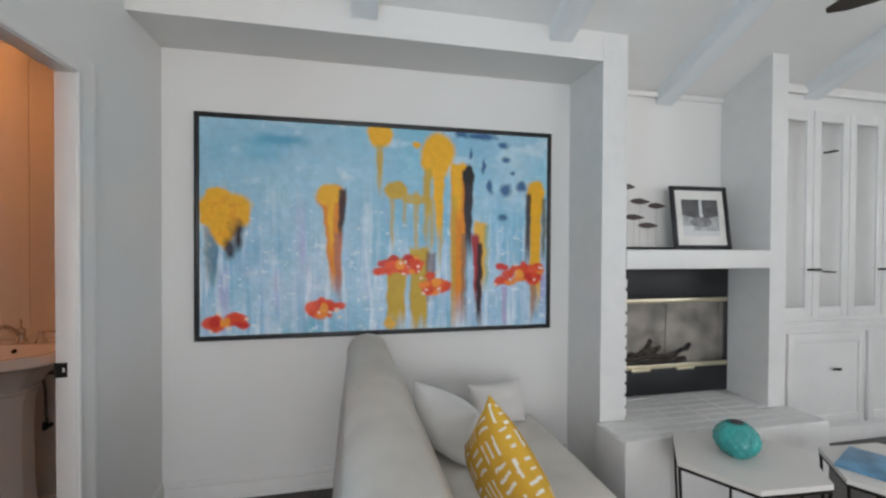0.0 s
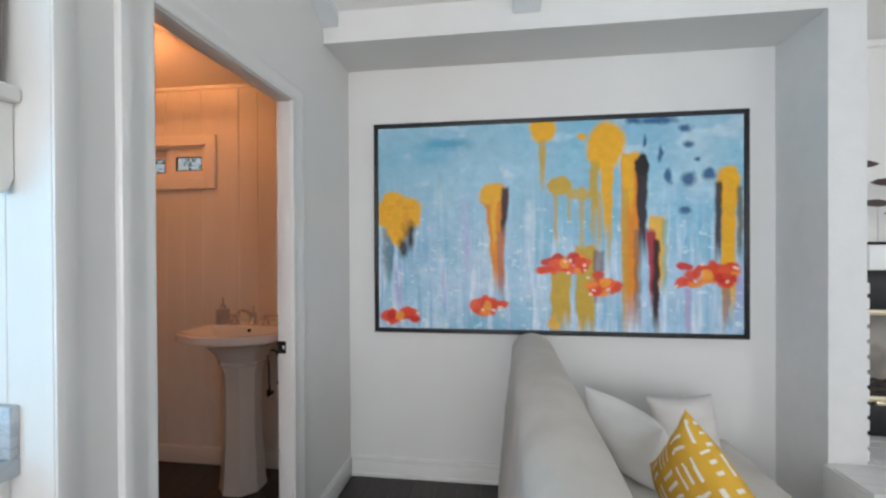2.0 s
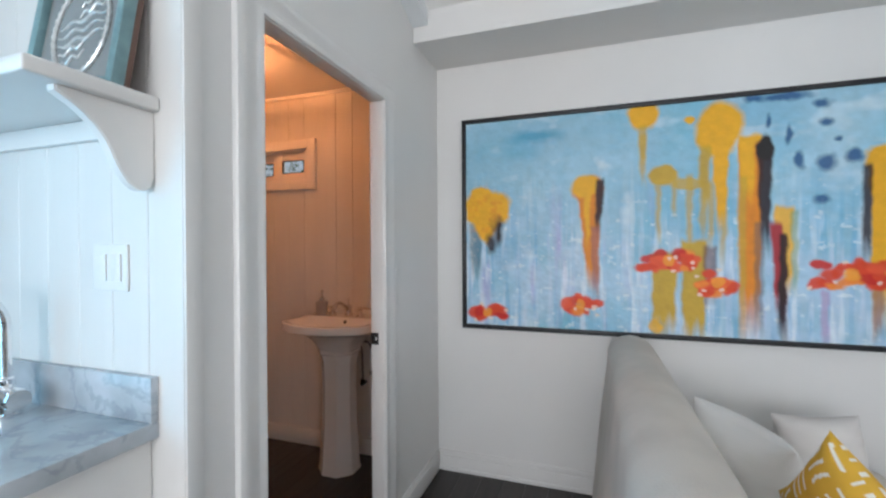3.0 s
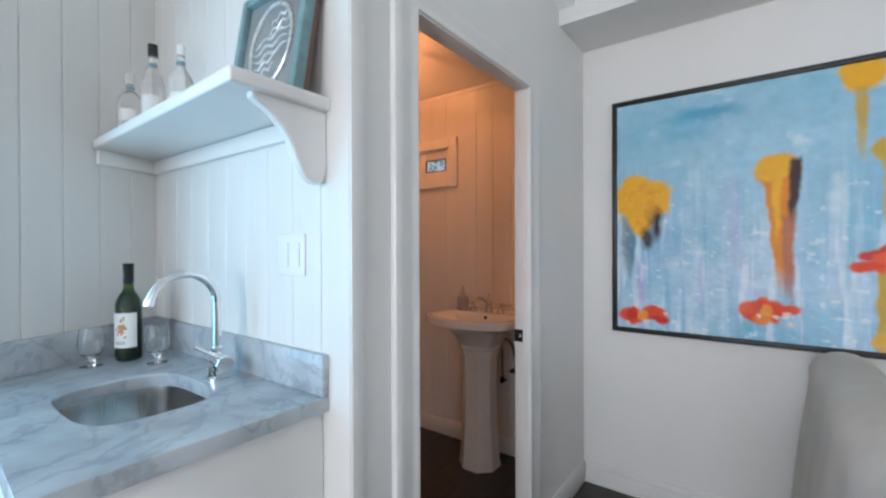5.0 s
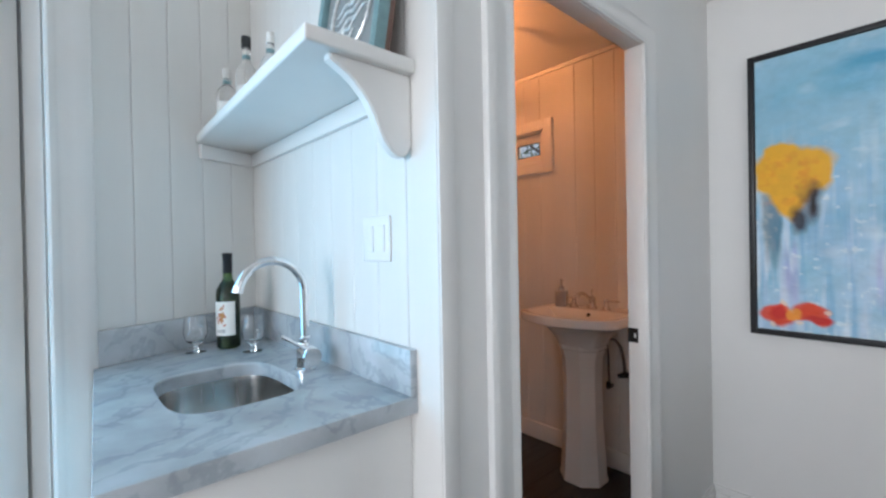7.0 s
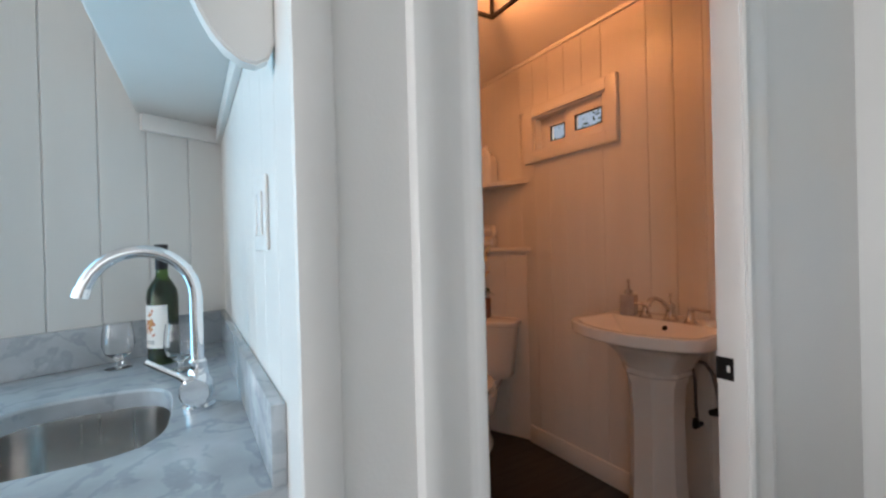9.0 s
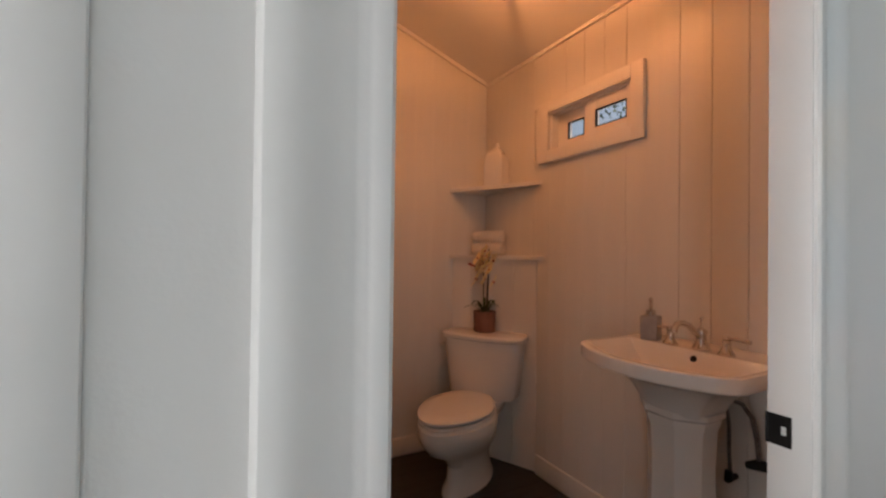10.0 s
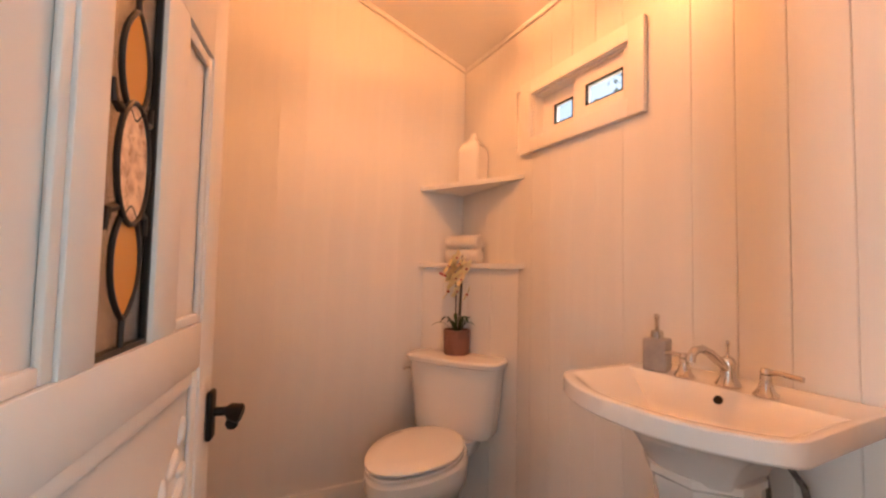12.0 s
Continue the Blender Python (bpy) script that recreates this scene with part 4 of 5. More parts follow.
# shelf over the bar
shelf = thing("wall_shelf", "white painted wooden shelf on a scrolled bracket", "shelf", (0, 0, 0))
SZ = 1.692
bm = loft([[Vector((x, y, z)) for x, y in ((-0.068, -1.7005), (-1.172, -1.7005), (-1.074, -1.934), (-0.068, -1.962))] for z in (SZ, SZ + 0.033)])
bmesh.ops.bevel(bm, geom=list(bm.edges), offset=0.006, segments=3, affect="EDGES", profile=0.5)
part("board", bm, TRIM, shelf)
part("ledger", box(-1.150, -1.717, SZ - 0.052, -0.116, -1.7005, SZ - 0.0005, 0.003), TRIM, shelf)
part("ledger", skewed(box(-1.1095, -1.945, SZ - 0.052, -1.0925, -1.705, SZ - 0.0005, 0.003)), TRIM, shelf)
out = [(0.0, 0.0), (-0.200, 0.0), (-0.200, -0.012), (-0.186, -0.020), (-0.166, -0.030), (-0.146, -0.045), (-0.127, -0.063), (-0.110, -0.085), (-0.097, -0.109), (-0.087, -0.133), (-0.075, -0.155), (-0.059, -0.174), (-0.041, -0.186), (-0.023, -0.188), (-0.008, -0.178), (0.0, -0.155)]
bm = prism(out, 0.028, bevel=0.003)
bmesh.ops.transform(bm, matrix=Matrix.Translation((-0.088, -1.7005, SZ - 0.0005)) @ pose(0, 0, 0, 0, 0, 90), verts=bm.verts)
part("bracket", bm, TRIM, shelf)

TEAL = material("teal_frame_paint", (0.20, 0.33, 0.35), 0.4, vary=0.15, scale=18, bump=0.1)
art = thing("framed_relief", "teal framed relief of silver waves in an oval on the shelf", "picture frame", (-0.395, -1.772, SZ + 0.0335))
art.matrix_world = pose(-0.385, -1.812, SZ + 0.0335, -9.5, 0, 2)
AW, AH = 0.30, 0.33
part("frame", boxes([(0, 0, 0, 0.022, 0.03, AH), (AW - 0.022, 0, 0, AW, 0.03, AH), (0.0222, 0, 0, AW - 0.0222, 0.03, 0.022), (0.0222, 0, AH - 0.022, AW - 0.0222, 0.03, AH)], 0.003), TEAL, art)
part("mount", box(0.02, 0.018, 0.02, AW - 0.02, 0.028, AH - 0.02), material("grey_card", (0.25, 0.265, 0.265), 0.6, vary=0.08), art, "grey card mount")
SILVER = material("silver_leaf", (0.72, 0.73, 0.72), 0.3, 0.55, vary=0.15, scale=60)
loop = [(AW / 2 + 0.088 * math.cos(2 * math.pi * i / 72), 0.015, AH / 2 + 0.118 * math.sin(2 * math.pi * i / 72)) for i in range(73)]
part("oval_rope", tube(loop, [0.0065 if i % 2 else 0.0042 for i in range(73)], 8), SILVER, art, "twisted silver oval")
for k in range(7):
    z0 = AH / 2 - 0.075 + 0.025 * k
    half = 0.080 * math.sqrt(max(0.05, 1 - ((z0 - AH / 2) / 0.118) ** 2)) - 0.006
    x0, x1 = (-half, half * 0.35) if k < 2 else ((-half, half) if k < 5 else (-half * 0.2, half))
    pts = [(AW / 2 + x0 + (x1 - x0) * t, 0.0165, z0 + 0.030 * (t - 0.5) + 0.006 * math.sin(t * 14 + k)) for t in [q / 20 for q in range(21)]]
    part("wave", tube(pts, [0.0016 + 0.0028 * math.sin(math.pi * q / 20) for q in range(21)], 8), SILVER, art)
part("backing", box(0.004, 0.0305, 0.004, AW - 0.004, 0.046, AH - 0.004, 0.002), material("brown_backing", (0.16, 0.09, 0.07), 0.7, vary=0.15), art, "brown wooden backing")

for name_, at, h, cap, label_ in (("liquor_bottle", (-0.918, -1.80), 0.330, BLACK, "clear spirit bottle with a black cap on the shelf"), ("liquor_bottle", (-0.78, -1.765), 0.310, OFFWHITE, "clear spirit bottle with a white cap on the shelf"),
                                  ("liquor_bottle", (-0.995, -1.845), 0.235, OFFWHITE, "short clear bottle with a white cap on the shelf")):
    b = thing(name_, label_, "bottle", (*at, SZ + 0.0325), group="bottles on the shelf")
    ob = part("body", lathe([(0.0, 0.0), (0.036, 0.0), (0.038, 0.006), (0.038, h * 0.60), (0.030, h * 0.68), (0.014, h * 0.75), (0.0125, h - 0.035), (0.0, h - 0.035)], 28), GLASS, b)
    ob.visible_shadow = False
    part("cap", lathe([(0.0145, h - 0.0345), (0.0148, h - 0.033), (0.0145, h), (0.0, h)], 20) if cap is OFFWHITE else lathe([(0.0155, h - 0.0345), (0.0158, h - 0.03), (0.0155, h + 0.008), (0.0, h + 0.008)], 20), cap, b)
    part("label", curved(0.0384, -75, 5, h * 0.28, h * 0.46, 12), PAPER, b, "white label")
    part("neck_band", curved(0.0130, -150, 200, h * 0.78, h * 0.82, 16), TEAL, b, "dark neck band")

plate = thing("light_switch", "white double rocker switch plate", "switch", (-0.238, -1.7005, 1.322))
part("plate", box(-0.062, -0.006, -0.058, 0.062, 0.0, 0.058, 0.003), TRIM, plate)
for x in (-0.026, 0.026):
    part("rocker", box(x - 0.017, -0.010, -0.034, x + 0.017, -0.0062, 0.034, 0.002), TRIM, plate)

# glazed garden door in the west wall
casing_frame("trim_garden_door", GY0, GY1, 2.08, -1.1095, 1, "moulded white casing of the garden door").matrix_world = SKEW
garden = thing("door_1", "white garden door glazed from top to bottom", "door", (0, 0, 0), kind="structure")
garden.matrix_world = SKEW
part("door_frame", boxes([(-1.27, GY0 + 0.01, 0.0, -1.225, GY0 + 0.11, 2.06), (-1.27, GY1 - 0.11, 0.0, -1.225, GY1 - 0.01, 2.06), (-1.27, GY0 + 0.1102, 0.0, -1.225, GY1 - 0.1102, 0.22), (-1.27, GY0 + 0.1102, 1.95, -1.225, GY1 - 0.1102, 2.06)], 0.003), TRIM, garden)
pane = part("pane", box(-1.252, GY0 + 0.105, 0.215, -1.246, GY1 - 0.105, 1.955), PANE, garden)
pane.visible_shadow = False
part("door_handle", tube([(-1.225, GY0 + 0.06, 1.0), (-1.19, GY0 + 0.06, 1.0), (-1.188, GY0 + 0.15, 1.0)], 0.009, 10), IRON, garden)
# windows added out of view in the south and east walls
for nm, lab, rows, pn in (("window_2", "wide white framed windows, added out of view", [(-0.6, -6.17, 0.6, -0.54, -6.03, 2.45), (4.84, -6.17, 0.6, 4.9, -6.03, 2.45), (-0.5398, -6.17, 0.6, 4.8398, -6.03, 0.66), (-0.5398, -6.17, 2.39, 4.8398, -6.03, 2.45), (1.8, -6.16, 0.6602, 1.87, -6.04, 2.3898), (3.33, -6.16, 0.6602, 3.40, -6.04, 2.3898)], (-0.54, -6.11, 0.66, 4.84, -6.10, 2.39)),
                          ("window_3", "white framed side window, added out of view", [(6.03, -4.3, 0.7, 6.17, -4.24, 2.3), (6.03, -2.36, 0.7, 6.17, -2.3, 2.3), (6.03, -4.2398, 0.7, 6.17, -2.3602, 0.76), (6.03, -4.2398, 2.24, 6.17, -2.3602, 2.3)], (6.10, -4.24, 0.76, 6.11, -2.36, 2.24))):
    w = thing(nm, lab, "window", (0, 0, 0), kind="structure")
    part("window_frame", boxes(rows, 0.004), TRIM, w)
    q = part("pane", box(*pn), PANE, w)
    q.visible_shadow = False

# ---- the small room ----
# lantern on the ceiling
lantern = thing("ceiling_lantern", "square black framed glass lantern hanging from the ceiling, lit", "ceiling light", (-1.13, -0.56, 2.44))
L, LH, LC = 0.150, 0.15, zp(-0.56) - 2.44
part("canopy", lathe([(0.0, LC - 0.055), (0.02, LC - 0.05), (0.058, LC - 0.034), (0.062, LC - 0.002), (0.0, LC + 0.03)], 28), IRON, lantern)
part("stem", tube([(0, 0, LH + 0.01), (0, 0, LC - 0.045)], 0.008, 12), IRON, lantern)
part("top_plate", box(-L, -L, LH, L, L, LH + 0.012, 0.003), IRON, lantern)
for sx, sy in ((-1, -1), (-1, 1), (1, -1), (1, 1)):
    part("post", box(sx * L - sx * 0.014, sy * L - sy * 0.014, 0.0185, sx * L, sy * L, LH - 0.0005), IRON, lantern)
part("rim", boxes([(-L, -L, 0, L, -L + 0.018, 0.018), (-L, L - 0.018, 0, L, L, 0.018), (-L, -L + 0.0182, 0, -L + 0.018, L - 0.0182, 0.018), (L - 0.018, -L + 0.0182, 0, L, L - 0.0182, 0.018)], 0.002), IRON, lantern)
part("socket", lathe([(0.02, 0.103), (0.02, LH - 0.0005)], 16), IRON, lantern)
b = part("bulb", ball(0.028, 0.028, 0.036, (0, 0, 0.066), 16), glowing("warm_bulb", (1.0, 0.50, 0.20), 12), lantern, "glowing bulb")
b.visible_shadow = False

# pedestal basin
basin = thing("pedestal_sink", "white porcelain pedestal basin with a bowed front", "sink", (-0.565, 0.0, 0.0))
RZ = 0.930


def basin_loop(inset, z, back=0.0, n=20):
    """Outline of the basin: straight back and sides, bowed front."""
    hx, yb, yc = 0.282 - inset, 0.054 - back, -0.362 + inset
    pts = []
    r = max(0.012, 0.05 - inset * 0.3)
    pts += [(hx, yb - 0.004 * 0), (-hx, yb)]
    pts.insert(0, (hx, (yb + yc) / 2))
    pts.append((-hx, (yb + yc) / 2))
    pts += [(-hx - 0.002, yc + 0.03), (-hx + 0.006, yc + 0.006)]
    for k in range(1, n):
        t = -1 + 2 * k / n
        pts.append((t * (hx - 0.006), yc - (0.100 - inset * 0.4) * (1 - abs(t) ** 2.2)))
    pts += [(hx - 0.006, yc + 0.006), (hx + 0.002, yc + 0.03)]
    return [Vector((x, y, z)) for x, y in pts]


def about(loop, k, z, cx=-0.015, cy=-0.15):
    return [Vector((cx + (p.x - cx) * k, cy + (p.y - cy) * k, z)) for p in loop]


o = basin_loop(0, 0)
inn = basin_loop(0.020, 0, 0.165)
bowl = ((1.0, 0.0008), (0.985, 0.0025), (0.95, 0.007), (0.88, 0.018), (0.78, 0.038), (0.64, 0.066), (0.45, 0.092), (0.25, 0.106), (0.10, 0.110))
loops = [about(o, 0.36, 0.735), about(o, 0.40, 0.765), about(o, 0.48, 0.805), about(o, 0.60, 0.838), about(o, 0.76, 0.862), about(o, 0.90, 0.876), basin_loop(0.012, 0.881), basin_loop(0.003, 0.884), basin_loop(0.0, 0.889), basin_loop(0.0, RZ - 0.005), basin_loop(0.002, RZ - 0.001), basin_loop(0.006, RZ)]
loops += [about(inn, k, RZ - d, 0, -0.24) for k, d in bowl]
part("basin", loft(loops), PORCELAIN, basin)


def octagon(hx, hy, z, cx=-0.015, cy=-0.15, cut=0.42):
    c = [(hx, hy * cut), (hx * cut, hy), (-hx * cut, hy), (-hx, hy * cut), (-hx, -hy * cut), (-hx * cut, -hy), (hx * cut, -hy), (hx, -hy * cut)]
    return [Vector((cx + x, cy + y, z)) for x, y in c]


part("pedestal", loft([octagon(a, b, z) for a, b, z in ((0.120, 0.115, 0.0), (0.120, 0.115, 0.02), (0.115, 0.110, 0.035), (0.112, 0.106, 0.12), (0.100, 0.095, 0.30), (0.097, 0.092, 0.55), (0.103, 0.098, 0.68), (0.112, 0.107, 0.705), (0.112, 0.107, 0.718), (0.124, 0.118, 0.728), (0.124, 0.118, 0.745))]), PORCELAIN, basin)
# no hole is cut: a dark disc paints the shade inside the overflow
part("overflow", lathe([(0.0, -0.002), (0.010, -0.002), (0.011, 0.003), (0.0, 0.003)], 16, m=Matrix.Translation((0.02, -0.1335, RZ - 0.026)) @ pose(0, 0, 0, 62, 0, 0)), IRON, basin, "dark disc for the shade inside the overflow hole")
part("drain", lathe([(0.0, 0.0), (0.02, 0.0), (0.021, 0.003), (0.0, 0.004)], 16, m=Matrix.Translation((0, -0.24, RZ - 0.1095))), CHROME, basin)

NICKEL = material("polished_nickel", (0.62, 0.58, 0.55), 0.16, 1.0, vary=0.03, bump=0.0)
mixer = thing("basin_faucet", "polished nickel three piece faucet with lever handles", "faucet", (-0.553, -0.078, RZ + 0.0005))
BELL = [(0.026, 0), (0.027, 0.004), (0.024, 0.008), (0.018, 0.016), (0.013, 0.03), (0.0115, 0.045), (0.013, 0.05), (0.0, 0.052)]
part("spout_base", lathe([(0.029, 0), (0.030, 0.005), (0.026, 0.010), (0.019, 0.022), (0.017, 0.045), (0.019, 0.06), (0.014, 0.070), (0.008, 0.074), (0.0, 0.075)], 24), NICKEL, mixer)
part("spout", tube([(0, -0.005, 0.045), (-0.004, -0.03, 0.062), (-0.008, -0.06, 0.085), (-0.012, -0.085, 0.096), (-0.016, -0.108, 0.094), (-0.018, -0.122, 0.080), (-0.018, -0.124, 0.066)], [0.013, 0.012, 0.0105, 0.0095, 0.0095, 0.0105, 0.011], 14), NICKEL, mixer)
part("lift_rod", lathe([(0.003, 0.07), (0.003, 0.100), (0.006, 0.106), (0.004, 0.113), (0.0, 0.115)], 12), NICKEL, mixer)
for x, dirx in ((-0.105, -1), (0.092, 1)):
    h = part("handle", lathe(BELL, 24, m=Matrix.Translation((x, -0.015, 0))), NICKEL, mixer)
    part("lever", tube([(x, -0.015, 0.056), (x + dirx * 0.03, -0.017, 0.059), (x + dirx * 0.075, -0.02, 0.055)], [0.0075, 0.0055, 0.0068], 10), NICKEL, h)
    part("finial", lathe([(0.010, 0.050), (0.012, 0.056), (0.009, 0.064), (0.0, 0.066)], 16, m=Matrix.Translation((x, -0.015, 0))), NICKEL, h)

soap = thing("soap_dispenser", "square stone soap dispenser with a metal pump on the basin", "soap dispenser", (-0.747, -0.082, RZ + 0.0005), 20)
part("bottle", box(-0.032, -0.032, 0, 0.032, 0.032, 0.092, 0.006, 3), material("taupe_ceramic", (0.36, 0.325, 0.305), 0.5, vary=0.10, scale=25, bump=0.1), soap)
part("collar", lathe([(0.017, 0.0925), (0.017, 0.112), (0.012, 0.115), (0.0, 0.115)], 18), NICKEL, soap)
part("pump", tube([(0, 0, 0.114), (0, 0, 0.148), (0, -0.002, 0.155), (0.004, -0.022, 0.158), (0.007, -0.036, 0.152)], [0.006, 0.006, 0.009, 0.0065, 0.005], 10), NICKEL, soap)

HOSE = material("braided_hose", (0.16, 0.15, 0.15), 0.45, 0.5, vary=0.3, scale=80, bump=0.3, grain=300)
pipes = thing("sink_pipes", "grey supply hose and shut-off valve under the basin", "plumbing", (-0.085, 0.0, -0.05))
part("hose", tube([(-0.415, -0.02, 0.80), (-0.40, -0.015, 0.815), (-0.37, -0.01, 0.81), (-0.345, 0.0, 0.77), (-0.335, 0.01, 0.70), (-0.332, 0.018, 0.63)], 0.008, 10), HOSE, pipes)
part("hose", tube([(-0.43, 0.0, 0.80), (-0.424, 0.012, 0.72), (-0.428, 0.02, 0.62), (-0.425, 0.022, 0.55)], 0.0065, 10), HOSE, pipes)
part("valve", tube([(-0.37, 0.022, 0.60), (-0.335, 0.02, 0.615), (-0.29, 0.022, 0.62)], [0.012, 0.019, 0.014], 12), IRON, pipes)
part("valve_stem", tube([(-0.335, 0.0575, 0.61), (-0.335, 0.01, 0.61)], 0.010, 12), CHROME, pipes)
part("valve", tube([(-0.425, 0.0575, 0.53), (-0.425, 0.01, 0.53), (-0.424, 0.012, 0.56)], [0.010, 0.014, 0.012], 12), IRON, pipes)

# toilet across the corner
TT = 33.0
wc = thing("toilet", "white two-piece toilet with its lid closed", "toilet", (-1.817, -0.145, 0.0), TT)


def egg(hx, y0, y1, z, n=36, pinch=0.18):
    y0 = y0 - 0.03 if y0 < -0.5 else y0
    pts = []
    for i in range(n):
        a = 2 * math.pi * i / n
        t = math.sin(a)
        w = hx * (1 - pinch * max(0, -t))
        pts.append(Vector((w * math.cos(a), (y0 + y1) / 2 + (y1 - y0) / 2 * t, z)))
    return pts


def tank_loop(hx, y0, y1, z, n=40):
    out = []
    for i in range(n):
        a = 2 * math.pi * i / n
        c, s = math.cos(a), math.sin(a)
        k = (abs(c) ** 5 + abs(s) ** 5) ** -0.2
        bow = -0.018 * (1 - min(1, abs(k * c)) ** 2) if s < 0 else 0
        out.append(Vector((hx * k * c, (y0 + y1) / 2 + (y1 - y0) / 2 * k * s + bow, z)))
    return out


part("tank", loft([tank_loop(0.195, -0.085, 0.075, 0.415), tank_loop(0.205, -0.092, 0.08, 0.43), tank_loop(0.215, -0.095, 0.082, 0.52), tank_loop(0.240, -0.102, 0.085, 0.735), tank_loop(0.240, -0.102, 0.085, 0.748)]), PORCELAIN, wc)
part("tank_lid", loft([tank_loop(0.245, -0.108, 0.088, 0.7485), tank_loop(0.256, -0.116, 0.092, 0.753), tank_loop(0.258, -0.118, 0.092, 0.772), tank_loop(0.250, -0.110, 0.088, 0.782), tank_loop(0.22, -0.09, 0.07, 0.785)]), PORCELAIN, wc)
part("flush_lever", tube([(-0.242, -0.05, 0.70), (-0.262, -0.055, 0.70), (-0.266, -0.09, 0.695)], 0.007, 10), CHROME, wc, "chrome flush lever")
part("bowl", loft([egg(0.115, -0.46, 0.02, 0.0), egg(0.112, -0.455, 0.02, 0.02), egg(0.095, -0.42, 0.0, 0.06), egg(0.095, -0.41, -0.02, 0.14), egg(0.128, -0.48, -0.02, 0.21), egg(0.168, -0.565, -0.03, 0.27), egg(0.192, -0.605, -0.05, 0.325), egg(0.197, -0.612, -0.06, 0.36), egg(0.195, -0.612, -0.06, 0.395), egg(0.184, -0.60, -0.06, 0.408)]), PORCELAIN, wc)
part("shelf", loft([tank_loop(0.11, -0.12, 0.06, 0.33), tank_loop(0.145, -0.13, 0.06, 0.405), tank_loop(0.143, -0.13, 0.06, 0.414)]), PORCELAIN, wc)
part("seat", loft([egg(0.180, -0.600, -0.105, 0.409), egg(0.188, -0.608, -0.10, 0.413), egg(0.188, -0.608, -0.10, 0.424), egg(0.184, -0.604, -0.103, 0.427)]), PORCELAIN, wc)
part("lid", loft([egg(0.170, -0.586, -0.104, 0.436), egg(0.190, -0.611, -0.10, 0.439), egg(0.191, -0.612, -0.10, 0.448), egg(0.182, -0.602, -0.105, 0.455), egg(0.13, -0.52, -0.14, 0.460)]), PORCELAIN, wc)
for x in (-0.07, 0.07):
    part("hinge", tube([(x - 0.02, -0.118, 0.432), (x + 0.02, -0.118, 0.432)], 0.011, 10), PORCELAIN, wc)

# panelled corner with two triangular shelves
A0, A1 = Vector((-2.127, -0.205, 0)), Vector((-1.590, 0.056, 0))
corner_box = thing("corner_boxing", "white boxed corner panel with a ledge behind the toilet", "panel", (0, 0, 0))
dirv = (A1 - A0).normalized()
ang = math.degrees(math.atan2(dirv.y, dirv.x))
length = (A1 - A0).length
k = 4
for i in range(k):
    w = length / k
    p = part("board", board(w, 1.217, 0.010, 0.0022), TRIM, corner_box)
    p.matrix_world = Matrix.Translation(A0 + dirv * (w * (i + 0.5))) @ pose(0, 0, 0.004, 0, 0, ang)
tri = lambda g, z0, z1: loft([[Vector((-2.128, -0.226 - g, z)), Vector((-1.548 + g, 0.0575, z)), Vector((-2.128, 0.0575, z))] for z in (z0, z1)])
part("ledge", tri(0.006, 1.222, 1.248), TRIM, corner_box)
corner_shelf = tagged(part("corner_shelf", tri(0.0, 1.656, 1.682), TRIM), "white triangular corner shelf on the wall", "shelf")
towels = thing("rolled_towels", "white rolled hand towels stacked on the ledge", "towels", (-1.955, -0.035, 1.2485), 25)
TERRY = material("white_terry", (0.80, 0.78, 0.75), 0.95, vary=0.05, scale=10, bump=0.7, grain=320)
for x, z, r in ((0.0, 0.040, 0.040), (0.0, 0.116, 0.038)):
    bm = tube([(-0.11, x, z), (-0.105, x, z), (-0.05, x, z), (0.0, x, z), (0.05, x, z), (0.105, x, z), (0.11, x, z)], [r * 0.8, r * 0.97, r, r, r, r * 0.97, r * 0.8], 22)
    for v in bm.verts:
        v.co += v.normal * 0 + Vector((0, 0.0015, 0.0015)) * noise.noise(v.co * 40)
    part("towel", bm, TERRY, towels)
house = thing("ornament_bottle", "white ceramic house-shaped bottle on the corner shelf", "ornament", (-1.885, -0.03, 1.6825), 30)
sq = lambda h, z, c=0.85: [Vector((x * h, y * h, z)) for x, y in ((1, c), (c, 1), (-c, 1), (-1, c), (-1, -c), (-c, -1), (c, -1), (1, -c))]
part("body", loft([sq(0.058, 0), sq(0.062, 0.01), sq(0.062, 0.16), sq(0.057, 0.185), sq(0.040, 0.215), sq(0.022, 0.235), sq(0.014, 0.245), sq(0.012, 0.262), sq(0.015, 0.27)]), PORCELAIN, house)

orchid = thing("potted_orchid", "yellow and pink orchid in a clay pot on the tank", "plant", (-1.833, -0.140, 0.7855))
CLAY = material("brown_clay", (0.20, 0.09, 0.065), 0.6, vary=0.25, scale=22, bump=0.2, stretch=(1, 1, 0.3))
part("pot", lathe([(0.0, 0.0), (0.062, 0.0), (0.066, 0.004), (0.069, 0.118), (0.068, 0.123), (0.059, 0.123), (0.049, 0.10), (0.0, 0.098)], 32), CLAY, orchid)
part("soil", lathe([(0.0, 0.0985), (0.044, 0.0985), (0.03, 0.106), (0.0, 0.108)], 20), material("moss", (0.03, 0.04, 0.015), 0.9, vary=0.4, scale=60, bump=0.6), orchid)
LEAF = material("orchid_leaf", (0.035, 0.075, 0.022), 0.35, vary=0.25, scale=14, bump=0.1)
STEM = material("orchid_stem", (0.07, 0.05, 0.025), 0.6, vary=0.2)
PETAL = material("yellow_petal", (0.88, 0.80, 0.46), 0.6, vary=0.1, scale=40, second=(0.84, 0.66, 0.42))
LIP = material("pink_lip", (0.45, 0.06, 0.08), 0.6, vary=0.3, scale=60)


